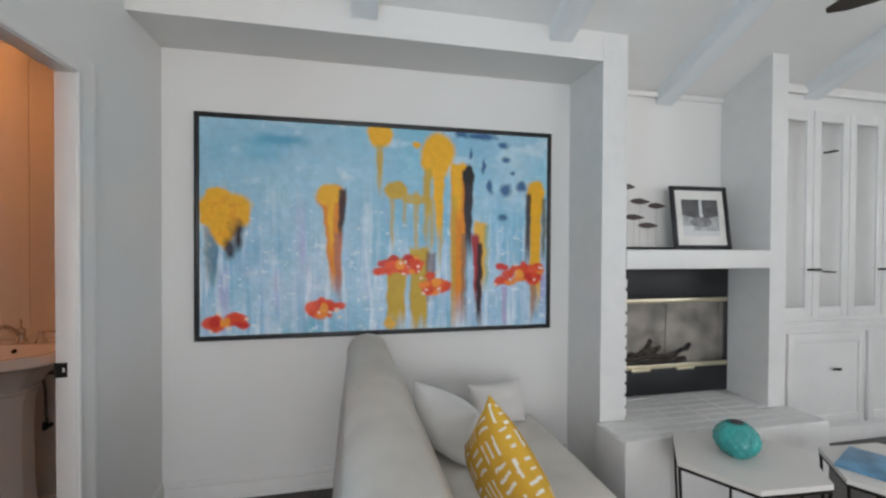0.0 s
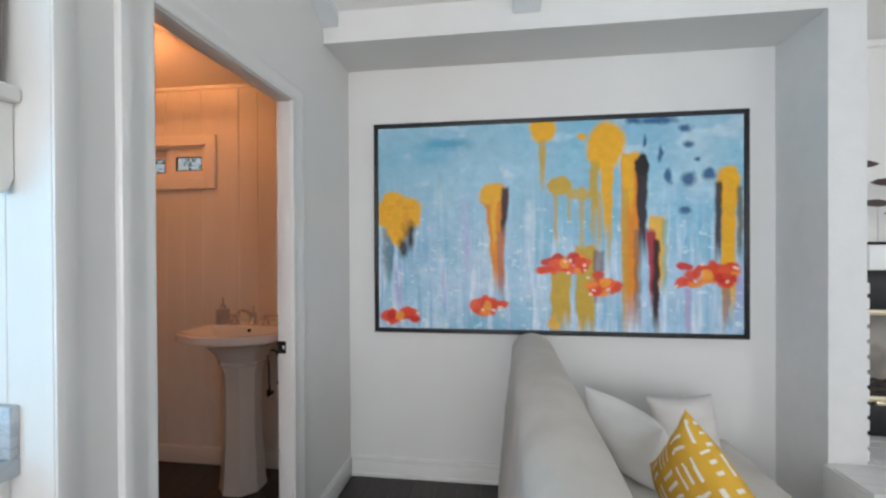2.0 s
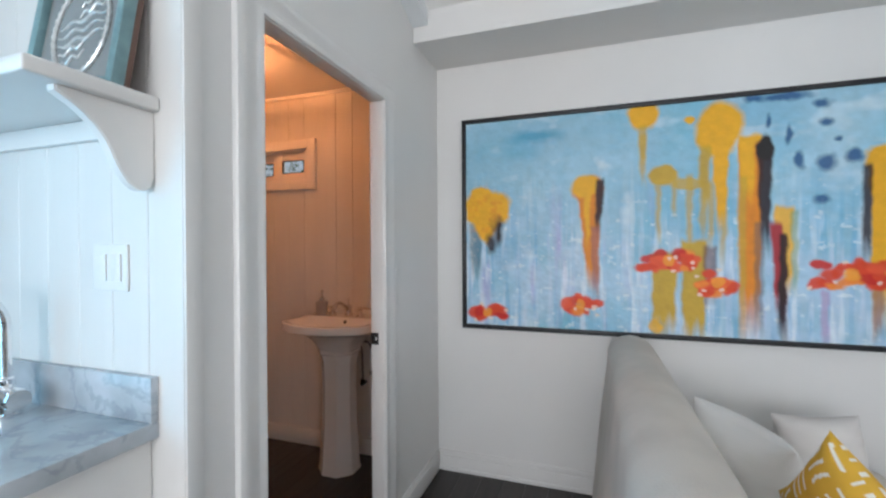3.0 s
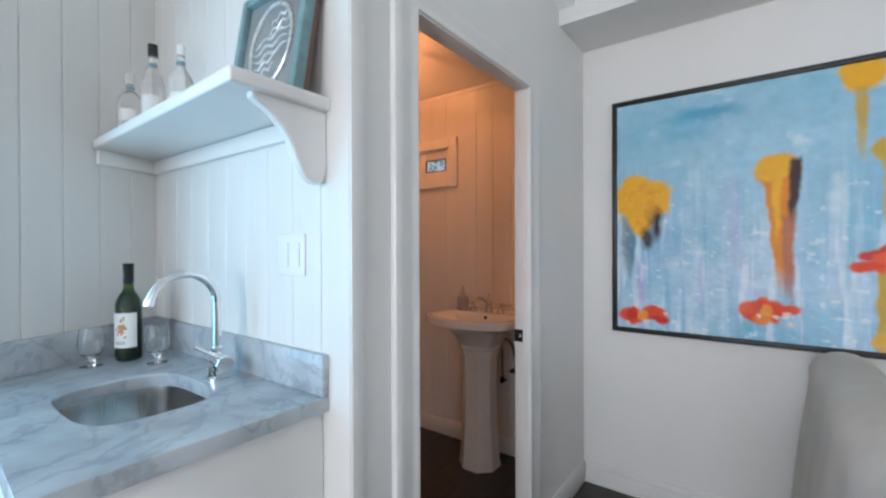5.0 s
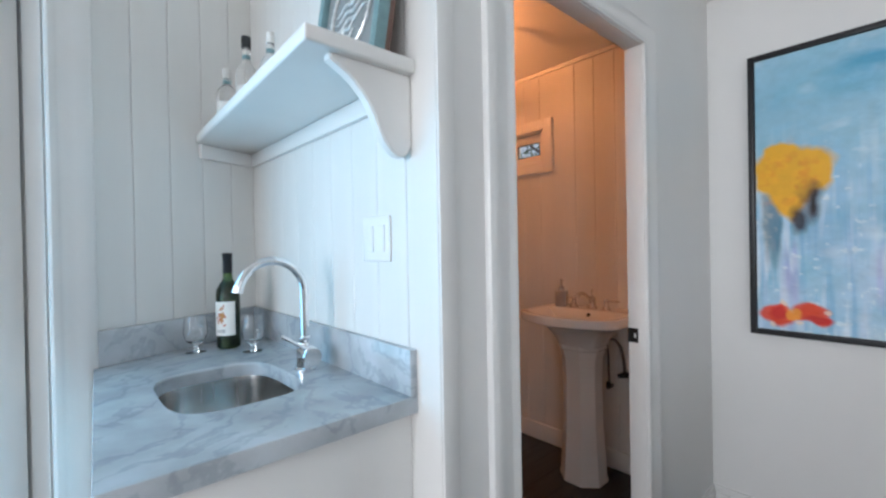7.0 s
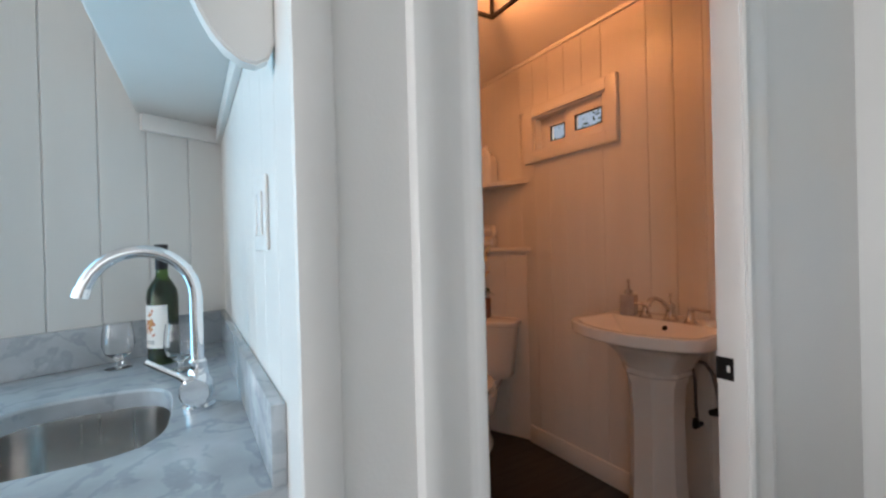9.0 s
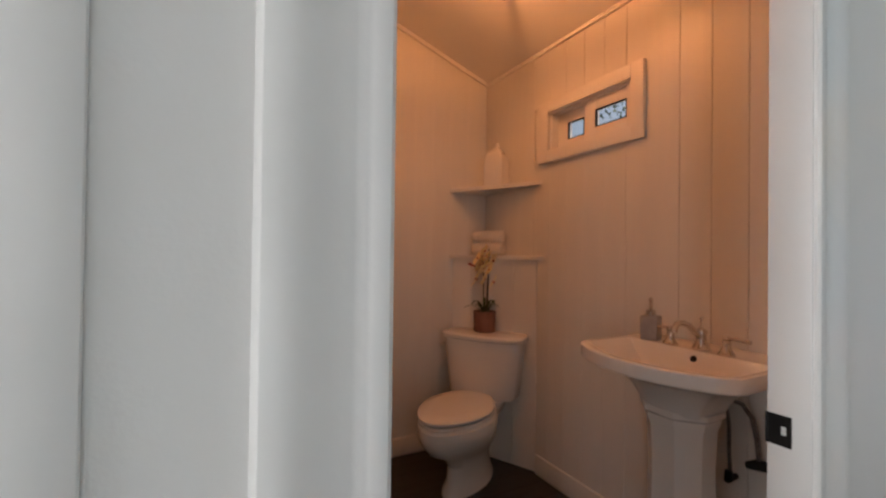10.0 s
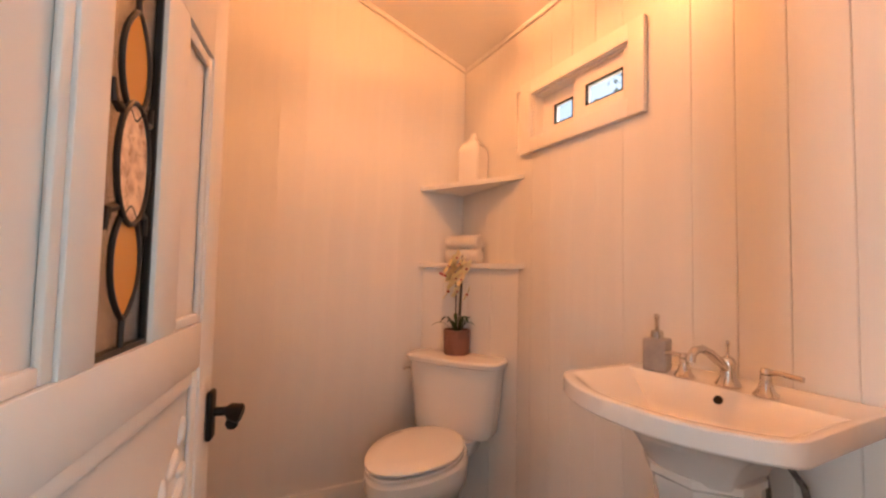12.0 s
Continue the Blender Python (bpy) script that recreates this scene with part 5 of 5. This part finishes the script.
def blade(points, width, m=None):
    bm = bmesh.new()
    n = len(points)
    loops = []
    for i, p in enumerate(points):
        w = width * math.sin(math.pi * (0.12 + 0.86 * i / (n - 1))) ** 0.8
        p = Vector(p)
        d = Vector((-(Vector(points[-1]) - Vector(points[0])).y, (Vector(points[-1]) - Vector(points[0])).x, 0)).normalized()
        loops.append([p - d * w, p + Vector((0, 0, -0.15 * w)), p + d * w, p + Vector((0, 0, -0.15 * w - 0.0012))])
    return loft(loops, bm)


rng = random.Random(12)
for k in range(9):
    a = k * 2.4 + rng.uniform(-0.3, 0.3)
    reach, up = rng.uniform(0.05, 0.13), rng.uniform(0.06, 0.14)
    pts = [(math.cos(a) * (0.012 + reach * t), math.sin(a) * (0.012 + reach * t), 0.102 + up * math.sin(t * 2.2) * (1.1 - 0.35 * t)) for t in [j / 7 for j in range(8)]]
    part("leaf", blade(pts, rng.uniform(0.008, 0.014)), LEAF, orchid)
stems = []
for dx, dy, h, lean in ((-0.015, 0.0, 0.34, -0.005), (0.014, 0.01, 0.40, 0.025), (0.032, -0.01, 0.33, 0.035)):
    pts = [(dx + lean * t * t, dy - 0.03 * max(0, t - 0.7), 0.10 + h * t) for t in [j / 8 for j in range(9)]]
    part("stem", tube(pts, 0.0032, 7), STEM, orchid)
    stems.append(pts[-1])
def flower(parent, at, size, spin):
    f = part("flower", ball(size * 0.16, size * 0.16, size * 0.16, at, 8), LIP, parent, "pink centred yellow blossom")
    for k in range(5):
        a = spin + k * 2 * math.pi / 5
        m = Matrix.Translation(at) @ pose(0, 0, 0, 62, 0, -35 + 22 * math.sin(spin * 3)) @ pose(0, 0, 0, 0, 0, math.degrees(a))
        bm = bmesh.new()
        loops = []
        for t, w in ((0.1, 0.08), (0.3, 0.30), (0.6, 0.42), (0.85, 0.30), (1.0, 0.08)):
            z = 0.12 * size * t * t
            loops.append([m @ Vector((size * t, -w * size, z)), m @ Vector((size * t, 0, z + 0.05 * size)), m @ Vector((size * t, w * size, z)), m @ Vector((size * t, 0, z - 0.02 * size))])
        part("petal", loft(loops, bm), PETAL, f)
for i in range(20):
    s = stems[i % 3]
    at = (s[0] + rng.uniform(-0.06, 0.06), s[1] + rng.uniform(-0.05, 0.02), s[2] - rng.uniform(-0.03, 0.13))
    flower(orchid, at, rng.uniform(0.038, 0.054), rng.uniform(0, 6))
part("twig", tube([(stems[0][0], stems[0][1], stems[0][2] - 0.03), (stems[0][0] - 0.05, stems[0][1] - 0.02, stems[0][2] - 0.05), (stems[0][0] - 0.10, stems[0][1] - 0.03, stems[0][2] - 0.035)], 0.0025, 6), STEM, orchid)
for k in range(4):
    part("bud", ball(0.006, 0.006, 0.008, (stems[0][0] - 0.06 - 0.014 * k, stems[0][1] - 0.022 - 0.003 * k, stems[0][2] - 0.046 + 0.004 * k), 8), LIP, orchid)

# small sliding window
win = thing("window_1", "small white sliding window high in the wall", "window", (0, 0, 0), kind="structure")
part("window_frame", boxes([(-1.565, 0.036, 1.768, WX0, 0.0575, 2.112), (WX1, 0.036, 1.768, -0.880, 0.0575, 2.112), (WX0 + 0.0002, 0.036, 1.768, WX1 - 0.0002, 0.0575, WZ0 + 0.004), (WX0 + 0.0002, 0.036, WZ1 - 0.004, WX1 - 0.0002, 0.0575, 2.112)], 0.003), TRIM, win)
part("lining", boxes([(WX0, 0.058, WZ0, WX0 + 0.012, 0.21, WZ1), (WX1 - 0.012, 0.058, WZ0, WX1, 0.21, WZ1), (WX0 + 0.0122, 0.058, WZ0, WX1 - 0.0122, 0.21, WZ0 + 0.012), (WX0 + 0.0122, 0.058, WZ1 - 0.012, WX1 - 0.0122, 0.21, WZ1)]), TRIM, win)


def sash(x0, x1, y, pane_rect):
    a, b, c, d = pane_rect
    z0, z1 = WZ0 + 0.0125, WZ1 - 0.0125
    s = part("sash", boxes([(x0, y, z0, a, y + 0.03, z1), (b, y, z0, x1, y + 0.03, z1), (a + 0.0002, y, z0, b - 0.0002, y + 0.03, c), (a + 0.0002, y, d, b - 0.0002, y + 0.03, z1)], 0.002), TRIM, win)
    q = part("pane", box(a - 0.002, y + 0.012, c - 0.002, b + 0.002, y + 0.016, d + 0.002), PANE, s)
    q.visible_shadow = False
    part("gasket", boxes([(a, y - 0.0015, c, a + 0.004, y + 0.011, d), (b - 0.004, y - 0.0015, c, b, y + 0.011, d), (a + 0.0042, y - 0.0015, c, b - 0.0042, y + 0.011, c + 0.004), (a + 0.0042, y - 0.0015, d - 0.004, b - 0.0042, y + 0.011, d)]), IRON, s)


sash(-1.240, WX1 - 0.0125, 0.075, (-1.180, -0.996, 1.893, 1.980))
sash(WX0 + 0.0125, -1.22, 0.108, (-1.402, -1.285, 1.887, 1.978))

# black strike plate on the jamb
strike = thing("strike_plate", "black metal strike plate on the door jamb", "strike plate", (-0.036, DY1 - 0.0003, 0.949))
part("plate", boxes([(-0.024, -0.003, -0.027, -0.004, 0.0, 0.027), (0.005, -0.003, -0.027, 0.012, 0.0, 0.027), (-0.0038, -0.003, 0.008, 0.0048, 0.0, 0.027), (-0.0038, -0.003, -0.027, 0.0048, 0.0, -0.008)]), IRON, strike)
part("lip", tube([(-0.025, -0.0015, -0.027), (-0.025, -0.0015, 0.027)], 0.003, 8), IRON, strike)

# the open door
DW, DT, DH = 0.755, 0.043, 2.015
DOOR_TURN = 167.25
door = thing("door_2", "white panelled door with a leaded glass panel, standing open", "door", (-0.151, -1.399, 0.008), DOOR_TURN, kind="structure")
# local: x along the door from the hinge, the carved face looks along -y, thickness towards +y


PZB, GT, PT = 1.098, 1.58, 1.555
GX0, GX1 = 0.304, 0.442
LX0, LX1, RX0, RX1, RAIL = 0.088, 0.245, 0.526, 0.668, 1.018    # panels either side of the glass, middle rail
part("door_frame", boxes([(0, 0, 0, LX0, DT, DH), (RX1, 0, 0, DW, DT, DH), (LX0 + 0.0002, 0, 0, RX1 - 0.0002, DT, 0.22), (LX0 + 0.0002, 0, RAIL, RX1 - 0.0002, DT, PZB), (LX0 + 0.0002, 0, GT, RX1 - 0.0002, DT, DH), (LX1 + 0.0002, 0, PZB + 0.0002, GX0 - 0.0003, DT, GT - 0.0002), (GX1 + 0.0003, 0, PZB + 0.0002, RX0 - 0.0002, DT, GT - 0.0002)], 0.0015), TRIM, door)
for x0, x1 in ((LX0 + 0.0002, LX1), (RX0, RX1 - 0.0002)):
    part("panel", box(x0, 0.012, PZB, x1, DT - 0.012, GT), TRIM, door)
    part("moulding", boxes([(x0, 0.003, PZB + 0.0005, x0 + 0.018, 0.0118, GT - 0.001), (x1 - 0.018, 0.003, PZB + 0.0005, x1, 0.0118, GT - 0.001), (x0 + 0.0182, 0.003, PZB + 0.0005, x1 - 0.0182, 0.0118, PZB + 0.018), (x0 + 0.0182, 0.003, PT, x1 - 0.0182, 0.0118, PT + 0.02)], 0.004), TRIM, door)
low = part("panel", box(LX0 + 0.0002, 0.012, 0.22, RX1 - 0.0002, DT - 0.012, RAIL), TRIM, door)
part("moulding", boxes([(LX0 + 0.0002, 0.003, 0.2205, LX0 + 0.026, 0.0118, RAIL - 0.0005), (RX1 - 0.026, 0.003, 0.2205, RX1 - 0.0002, 0.0118, RAIL - 0.0005), (LX0 + 0.0262, 0.003, 0.2205, RX1 - 0.0262, 0.0118, 0.246), (LX0 + 0.0262, 0.003, RAIL - 0.026, RX1 - 0.0262, 0.0118, RAIL - 0.0005)], 0.005), TRIM, door)
# carved scrolls and leaves on the lower panel
CM = (LX0 + RX1) / 2
for sgn in (-1, 1):
    for reach, rise, curl in ((0.235, 0.30, 0.9), (0.150, 0.17, 1.4)):
        pts = [(CM + sgn * (0.02 + reach * t), 0.0112, 0.60 + rise * t + 0.05 * math.sin(t * 5 * curl)) for t in [q / 18 for q in range(19)]]
        part("carving", tube(pts, [0.0065 + 0.0035 * math.sin(q * 0.9) for q in range(19)], 8), TRIM, low)
    for x, z, tilt, size in ((0.05, 0.71, 20, 1.0), (0.09, 0.76, -15, 1.1), (0.125, 0.80, 40, 1.0), (0.165, 0.85, 5, 1.15), (0.205, 0.885, 50, 1.0), (0.24, 0.925, 20, 0.9), (0.10, 0.66, 70, 0.9), (0.19, 0.78, 75, 0.9), (0.245, 0.86, 85, 0.8)):
        part("carving", ball(0.013 * size, 0.0075, 0.026 * size, (0, 0, 0), 12, m=Matrix.Translation((CM + sgn * x, 0.0112, z)) @ pose(0, 0, 0, 0, sgn * tilt, 0)), TRIM, low)
bm = bmesh.new()
for q in range(8):
    ball(0.022, 0.008, 0.010, (0.026, 0, 0), 10, bm=bm, m=Matrix.Translation((CM, 0.0112, 0.64)) @ pose(0, 0, 0, 0, q * 45, 0))
part("carving", bm, TRIM, low)

# leaded glass: clear field, amber leaves and a pale oval
AMBER = glass("amber_glass", (0.80, 0.36, 0.08), 0.25)
ROSE = material("speckled_glass", (0.86, 0.63, 0.44), 0.28, vary=0.1, scale=62, second=(0.50, 0.27, 0.15), bump=0.1, grain=120)
for m in (AMBER,):
    m.node_tree.nodes["Principled BSDF"].inputs["Transmission Weight"].default_value = 0.2
LEAD = material("lead_came", (0.03, 0.025, 0.022), 0.45, 0.4, vary=0.2)
GD = 0.008
lead = part("glass_panel", box(GX0 + 0.001, GD + 0.003, PZB + 0.001, GX1 - 0.001, GD + 0.006, GT - 0.001), glass("clear_textured", (0.75, 0.72, 0.70), 0.25), door, "clear textured glass")
part("came", boxes([(GX0 + 0.0005, GD - 0.002, PZB + 0.0005, GX0 + 0.006, GD + 0.010, GT - 0.0005), (GX1 - 0.006, GD - 0.002, PZB + 0.0005, GX1 - 0.0005, GD + 0.010, GT - 0.0005), (GX0 + 0.0062, GD - 0.002, PZB + 0.0005, GX1 - 0.0062, GD + 0.010, PZB + 0.007), (GX0 + 0.0062, GD - 0.002, GT - 0.007, GX1 - 0.0062, GD + 0.010, GT - 0.0005)]), LEAD, lead)
gc = 0.373


def leaded(cz, hx, hz, mat, sharp, y):
    n = 32
    pts = [(gc + hx * math.cos(2 * math.pi * i / n) * (1 - sharp * abs(math.sin(2 * math.pi * i / n)) ** 3), cz + hz * math.sin(2 * math.pi * i / n)) for i in range(n)]
    part("coloured_glass", prism(pts, 0.0025, Matrix.Translation((0, y, 0))), mat, lead)
    part("came", tube([(x, y, z) for x, z in pts + pts[:1]], 0.0034, 8), LEAD, lead)


leaded(1.201, 0.0345, 0.064, AMBER, 0.45, GD - 0.0005)
leaded(1.314, 0.0405, 0.070, ROSE, 0.0, GD - 0.0035)
leaded(1.428, 0.0345, 0.064, AMBER, 0.45, GD - 0.0005)
part("came", tube([(gc, GD, PZB + 0.006), (gc, GD, 1.139)], 0.0036, 8), LEAD, lead)
part("came", tube([(gc, GD, 1.490), (gc, GD, GT - 0.006)], 0.0036, 8), LEAD, lead)
for z, up in ((1.260, -1), (1.368, 1)):
    for sx in (-1, 1):
        part("came", tube([(gc + sx * 0.030, GD, z), (gc + sx * 0.046, GD, z + up * 0.004), (gc + sx * 0.050, GD, z + up * 0.026)], [0.0055, 0.0045, 0.003], 8), LEAD, lead)
handle = part("door_handle", box(0.715, -0.012, 0.866, 0.750, -0.0005, 0.960, 0.006, 3), IRON, door, "black iron handle")
part("knob", tube([(0.733, -0.012, 0.918), (0.733, -0.032, 0.918), (0.7325, -0.040, 0.917), (0.730, -0.058, 0.913), (0.7295, -0.062, 0.912)], [0.0085, 0.0085, 0.016, 0.019, 0.014], 16), IRON, handle)
part("thumb_turn", ball(0.008, 0.012, 0.012, (0.731, -0.044, 0.894), 12), IRON, handle)
for z in (0.22, 1.0, 1.78):
    part("hinge", tube([(-0.006, DT + 0.002, z - 0.045), (-0.006, DT + 0.002, z + 0.045)], 0.006, 10), IRON, door)

# tree and ground outside
outside = structure("ground", boxes([(-60, -60, -0.5, 60, 60, -0.45)]), material("garden_ground", (0.10, 0.11, 0.05), 0.95, vary=0.35, scale=3, bump=0.3), "garden ground outside", "ground")
tree = thing("tree", "leafy garden tree outside the small window", "tree", (-3.4, 4.4, -0.45))
part("trunk", tube([(0, 0, 0), (0.05, 0.02, 0.9), (-0.04, 0.05, 1.8), (0.1, 0, 2.7), (0.05, 0.1, 3.6)], [0.14, 0.11, 0.09, 0.06, 0.03], 10), material("bark", (0.12, 0.09, 0.07), 0.9, vary=0.3, scale=20, bump=0.5), tree)
rng = random.Random(21)
for k in range(6):
    a = k * 1.05
    part("limb", tube([(0, 0, 1.5 + k * 0.3), (0.4 * math.cos(a), 0.4 * math.sin(a), 2.0 + k * 0.3), (0.9 * math.cos(a), 0.9 * math.sin(a), 2.2 + k * 0.33)], [0.05, 0.035, 0.012], 7), bpy.data.materials["bark"], tree)
bm = bmesh.new()
for _ in range(5200):
    a, r, z = rng.uniform(0, 2 * math.pi), 1.7 * math.sqrt(rng.random()), rng.uniform(1.2, 4.6)
    r *= math.sqrt(max(0.05, 1 - ((z - 2.9) / 1.9) ** 2))
    if noise.noise(Vector((r * math.cos(a) * 1.6, r * math.sin(a) * 1.6, z * 1.6))) < -0.12:
        continue
    m = Matrix.Translation((r * math.cos(a), r * math.sin(a), z)) @ pose(0, 0, 0, rng.uniform(0, 360), rng.uniform(-60, 60), rng.uniform(0, 360))
    s = rng.uniform(0.03, 0.06)
    vs = [bm.verts.new(m @ Vector(p)) for p in ((-s, 0, 0), (0, -s * 0.45, 0.006), (s, 0, 0), (0, s * 0.45, 0.006))]
    bm.faces.new(vs)
part("crown", bm, material("leaf_green", (0.09, 0.13, 0.05), 0.6, vary=0.35, scale=4), tree, smooth=False)

# ---- boards of the plank walls ----
wall_n, wall_s, wall_b, wall_w = (bpy.data.objects[n] for n in ("wall_north", "wall_small_room", "wall_bar_side", "wall_west"))
PITCH = 0.128


def mesh_of(bm, name):
    data = bpy.data.meshes.new(name)
    bm.normal_update()
    bm.to_mesh(data)
    bm.free()
    data.materials.append(PLANK)
    return data


faint = mesh_of(board(PITCH, 2.425, 0.012, 0.0004, 0.00005), "plank_faint")
full = mesh_of(board(PITCH, 2.425, 0.012, 0.0024), "plank")
broad = mesh_of(board(2 * PITCH, 2.425, 0.012, 0.0024), "plank_broad")
below = mesh_of(board(PITCH, 1.80, 0.012, 0.0010, 0.0002), "plank_low")
above = mesh_of(board(PITCH, 0.325, 0.012, 0.0012), "plank_high")
for k in range(-9, 7):
    x = -0.985 + PITCH * (k + 0.5)
    if x - PITCH / 2 < -2.142 or x + PITCH / 2 > -0.05 or k == 1:
        continue
    if k == 0:
        share("plank", broad, (x + PITCH / 2, 0.0595, 0.001), wall_n)
    elif WX0 - 0.06 < x - PITCH / 2 + PITCH and x - PITCH / 2 < WX1 + 0.05 and k < 0:
        share("plank", below, (x, 0.0595, 0.001), wall_n)
        share("plank", above, (x, 0.0595, 2.10), wall_n)
    else:
        share("plank", full if x > -0.95 else faint, (x, 0.0595, 0.001), wall_n)
for k in range(13):
    y = -1.57 + PITCH * k
    share("plank", mesh_of(board(PITCH, zp(y + PITCH / 2) - 0.004, 0.012, 0.0004, 0.00005), "plank_sloped"), (-2.1300, y, 0.001), wall_s, 90)
tall = mesh_of(board(0.120, 3.2, 0.012, 0.0026), "plank_tall")
for k in range(5):
    share("plank", tall, (0, 0, 0), wall_w).matrix_world = SKEW @ pose(-1.1105, -1.7005 + 0.012 - 0.120 * (k + 0.5), 0.001, 0, 0, 90)
side = mesh_of(board(0.124, 2.9, 0.012, 0.0014), "plank_side")
for k in range(9):
    x = -0.113 - 0.124 * (k + 0.5)
    share("plank", side, (x, -1.7003, 0.001), wall_b)
edge = mesh_of(board(0.112, 2.9, 0.012, 0.0015), "plank_edge")
share("plank", edge, (-0.0565, -1.7003, 0.001), wall_b)

# ---- painted bricks of the chimney breast and the hearth ----
chimney = bpy.data.objects["wall_fireplace"]


def brick_mesh(x, y, z, name):
    bm = box(-x / 2, -y / 2, -z / 2, x / 2, y / 2, z / 2, 0.003, 1)
    for v in bm.verts:
        v.co += Vector((0.0006, 0.0006, 0.0006)) * noise.noise(v.co * 35)
    data = bpy.data.meshes.new(name)
    bm.normal_update()
    bm.to_mesh(data)
    bm.free()
    data.materials.append(BRICK)
    return data


tooth = brick_mesh(0.024, 0.20, 0.050, "brick_tooth")
for k in range(38):
    z = 0.405 + 0.034 + 0.0685 * k
    if z > 2.58:
        break
    if z < 1.24:
        share("brick", tooth, (FX0 + 0.004, FY + 0.105, z), chimney)
top = brick_mesh(0.2185, 0.0700, 0.012, "brick_top")
for j in range(9):
    for i in range(6):
        x, y = 2.4735 + 0.2205 * i, -0.553 + 0.0725 * j
        if y > FY - 0.05 and not FX0 + 0.11 < x < FX1 - 0.105:
            continue
        share("brick", top, (x, y, 0.404), hearth)

# ---- floor planks ----
floor_ob = bpy.data.objects["floor"]
rng = random.Random(33)
boards_by_length = {}


def floor_plank(length):
    if length not in boards_by_length:
        w, c = 0.0634, 0.0012
        section = [(-w, -0.0112), (w, -0.0112), (w, -0.0006 - c), (w - c, -0.0006), (-w + c, -0.0006), (-w, -0.0006 - c)]
        bm = loft([[Vector((x, y, z)) for x, z in section] for y in (0.0006, length - 0.0006)])
        data = bpy.data.meshes.new("floor_plank")
        bm.normal_update()
        bm.to_mesh(data)
        bm.free()
        data.materials.append(FLOOR)
        boards_by_length[length] = data
    return boards_by_length[length]


for k in range(64):
    x = -2.136 + 0.0635 + 0.1275 * k
    y0 = -1.55 if x < -1.45 else -6.05
    shift = rng.choice((0.6, 0.95, 1.3, 1.65, 2.0))
    cuts = [y0] + [c for c in (-6.05 + shift + 2.0 * j for j in range(4)) if y0 + 0.2 < c < -0.15] + [0.06]
    for a, b in zip(cuts, cuts[1:]):
        share("plank", floor_plank(round(b - a, 2)), (x, a, 0.0), floor_ob)
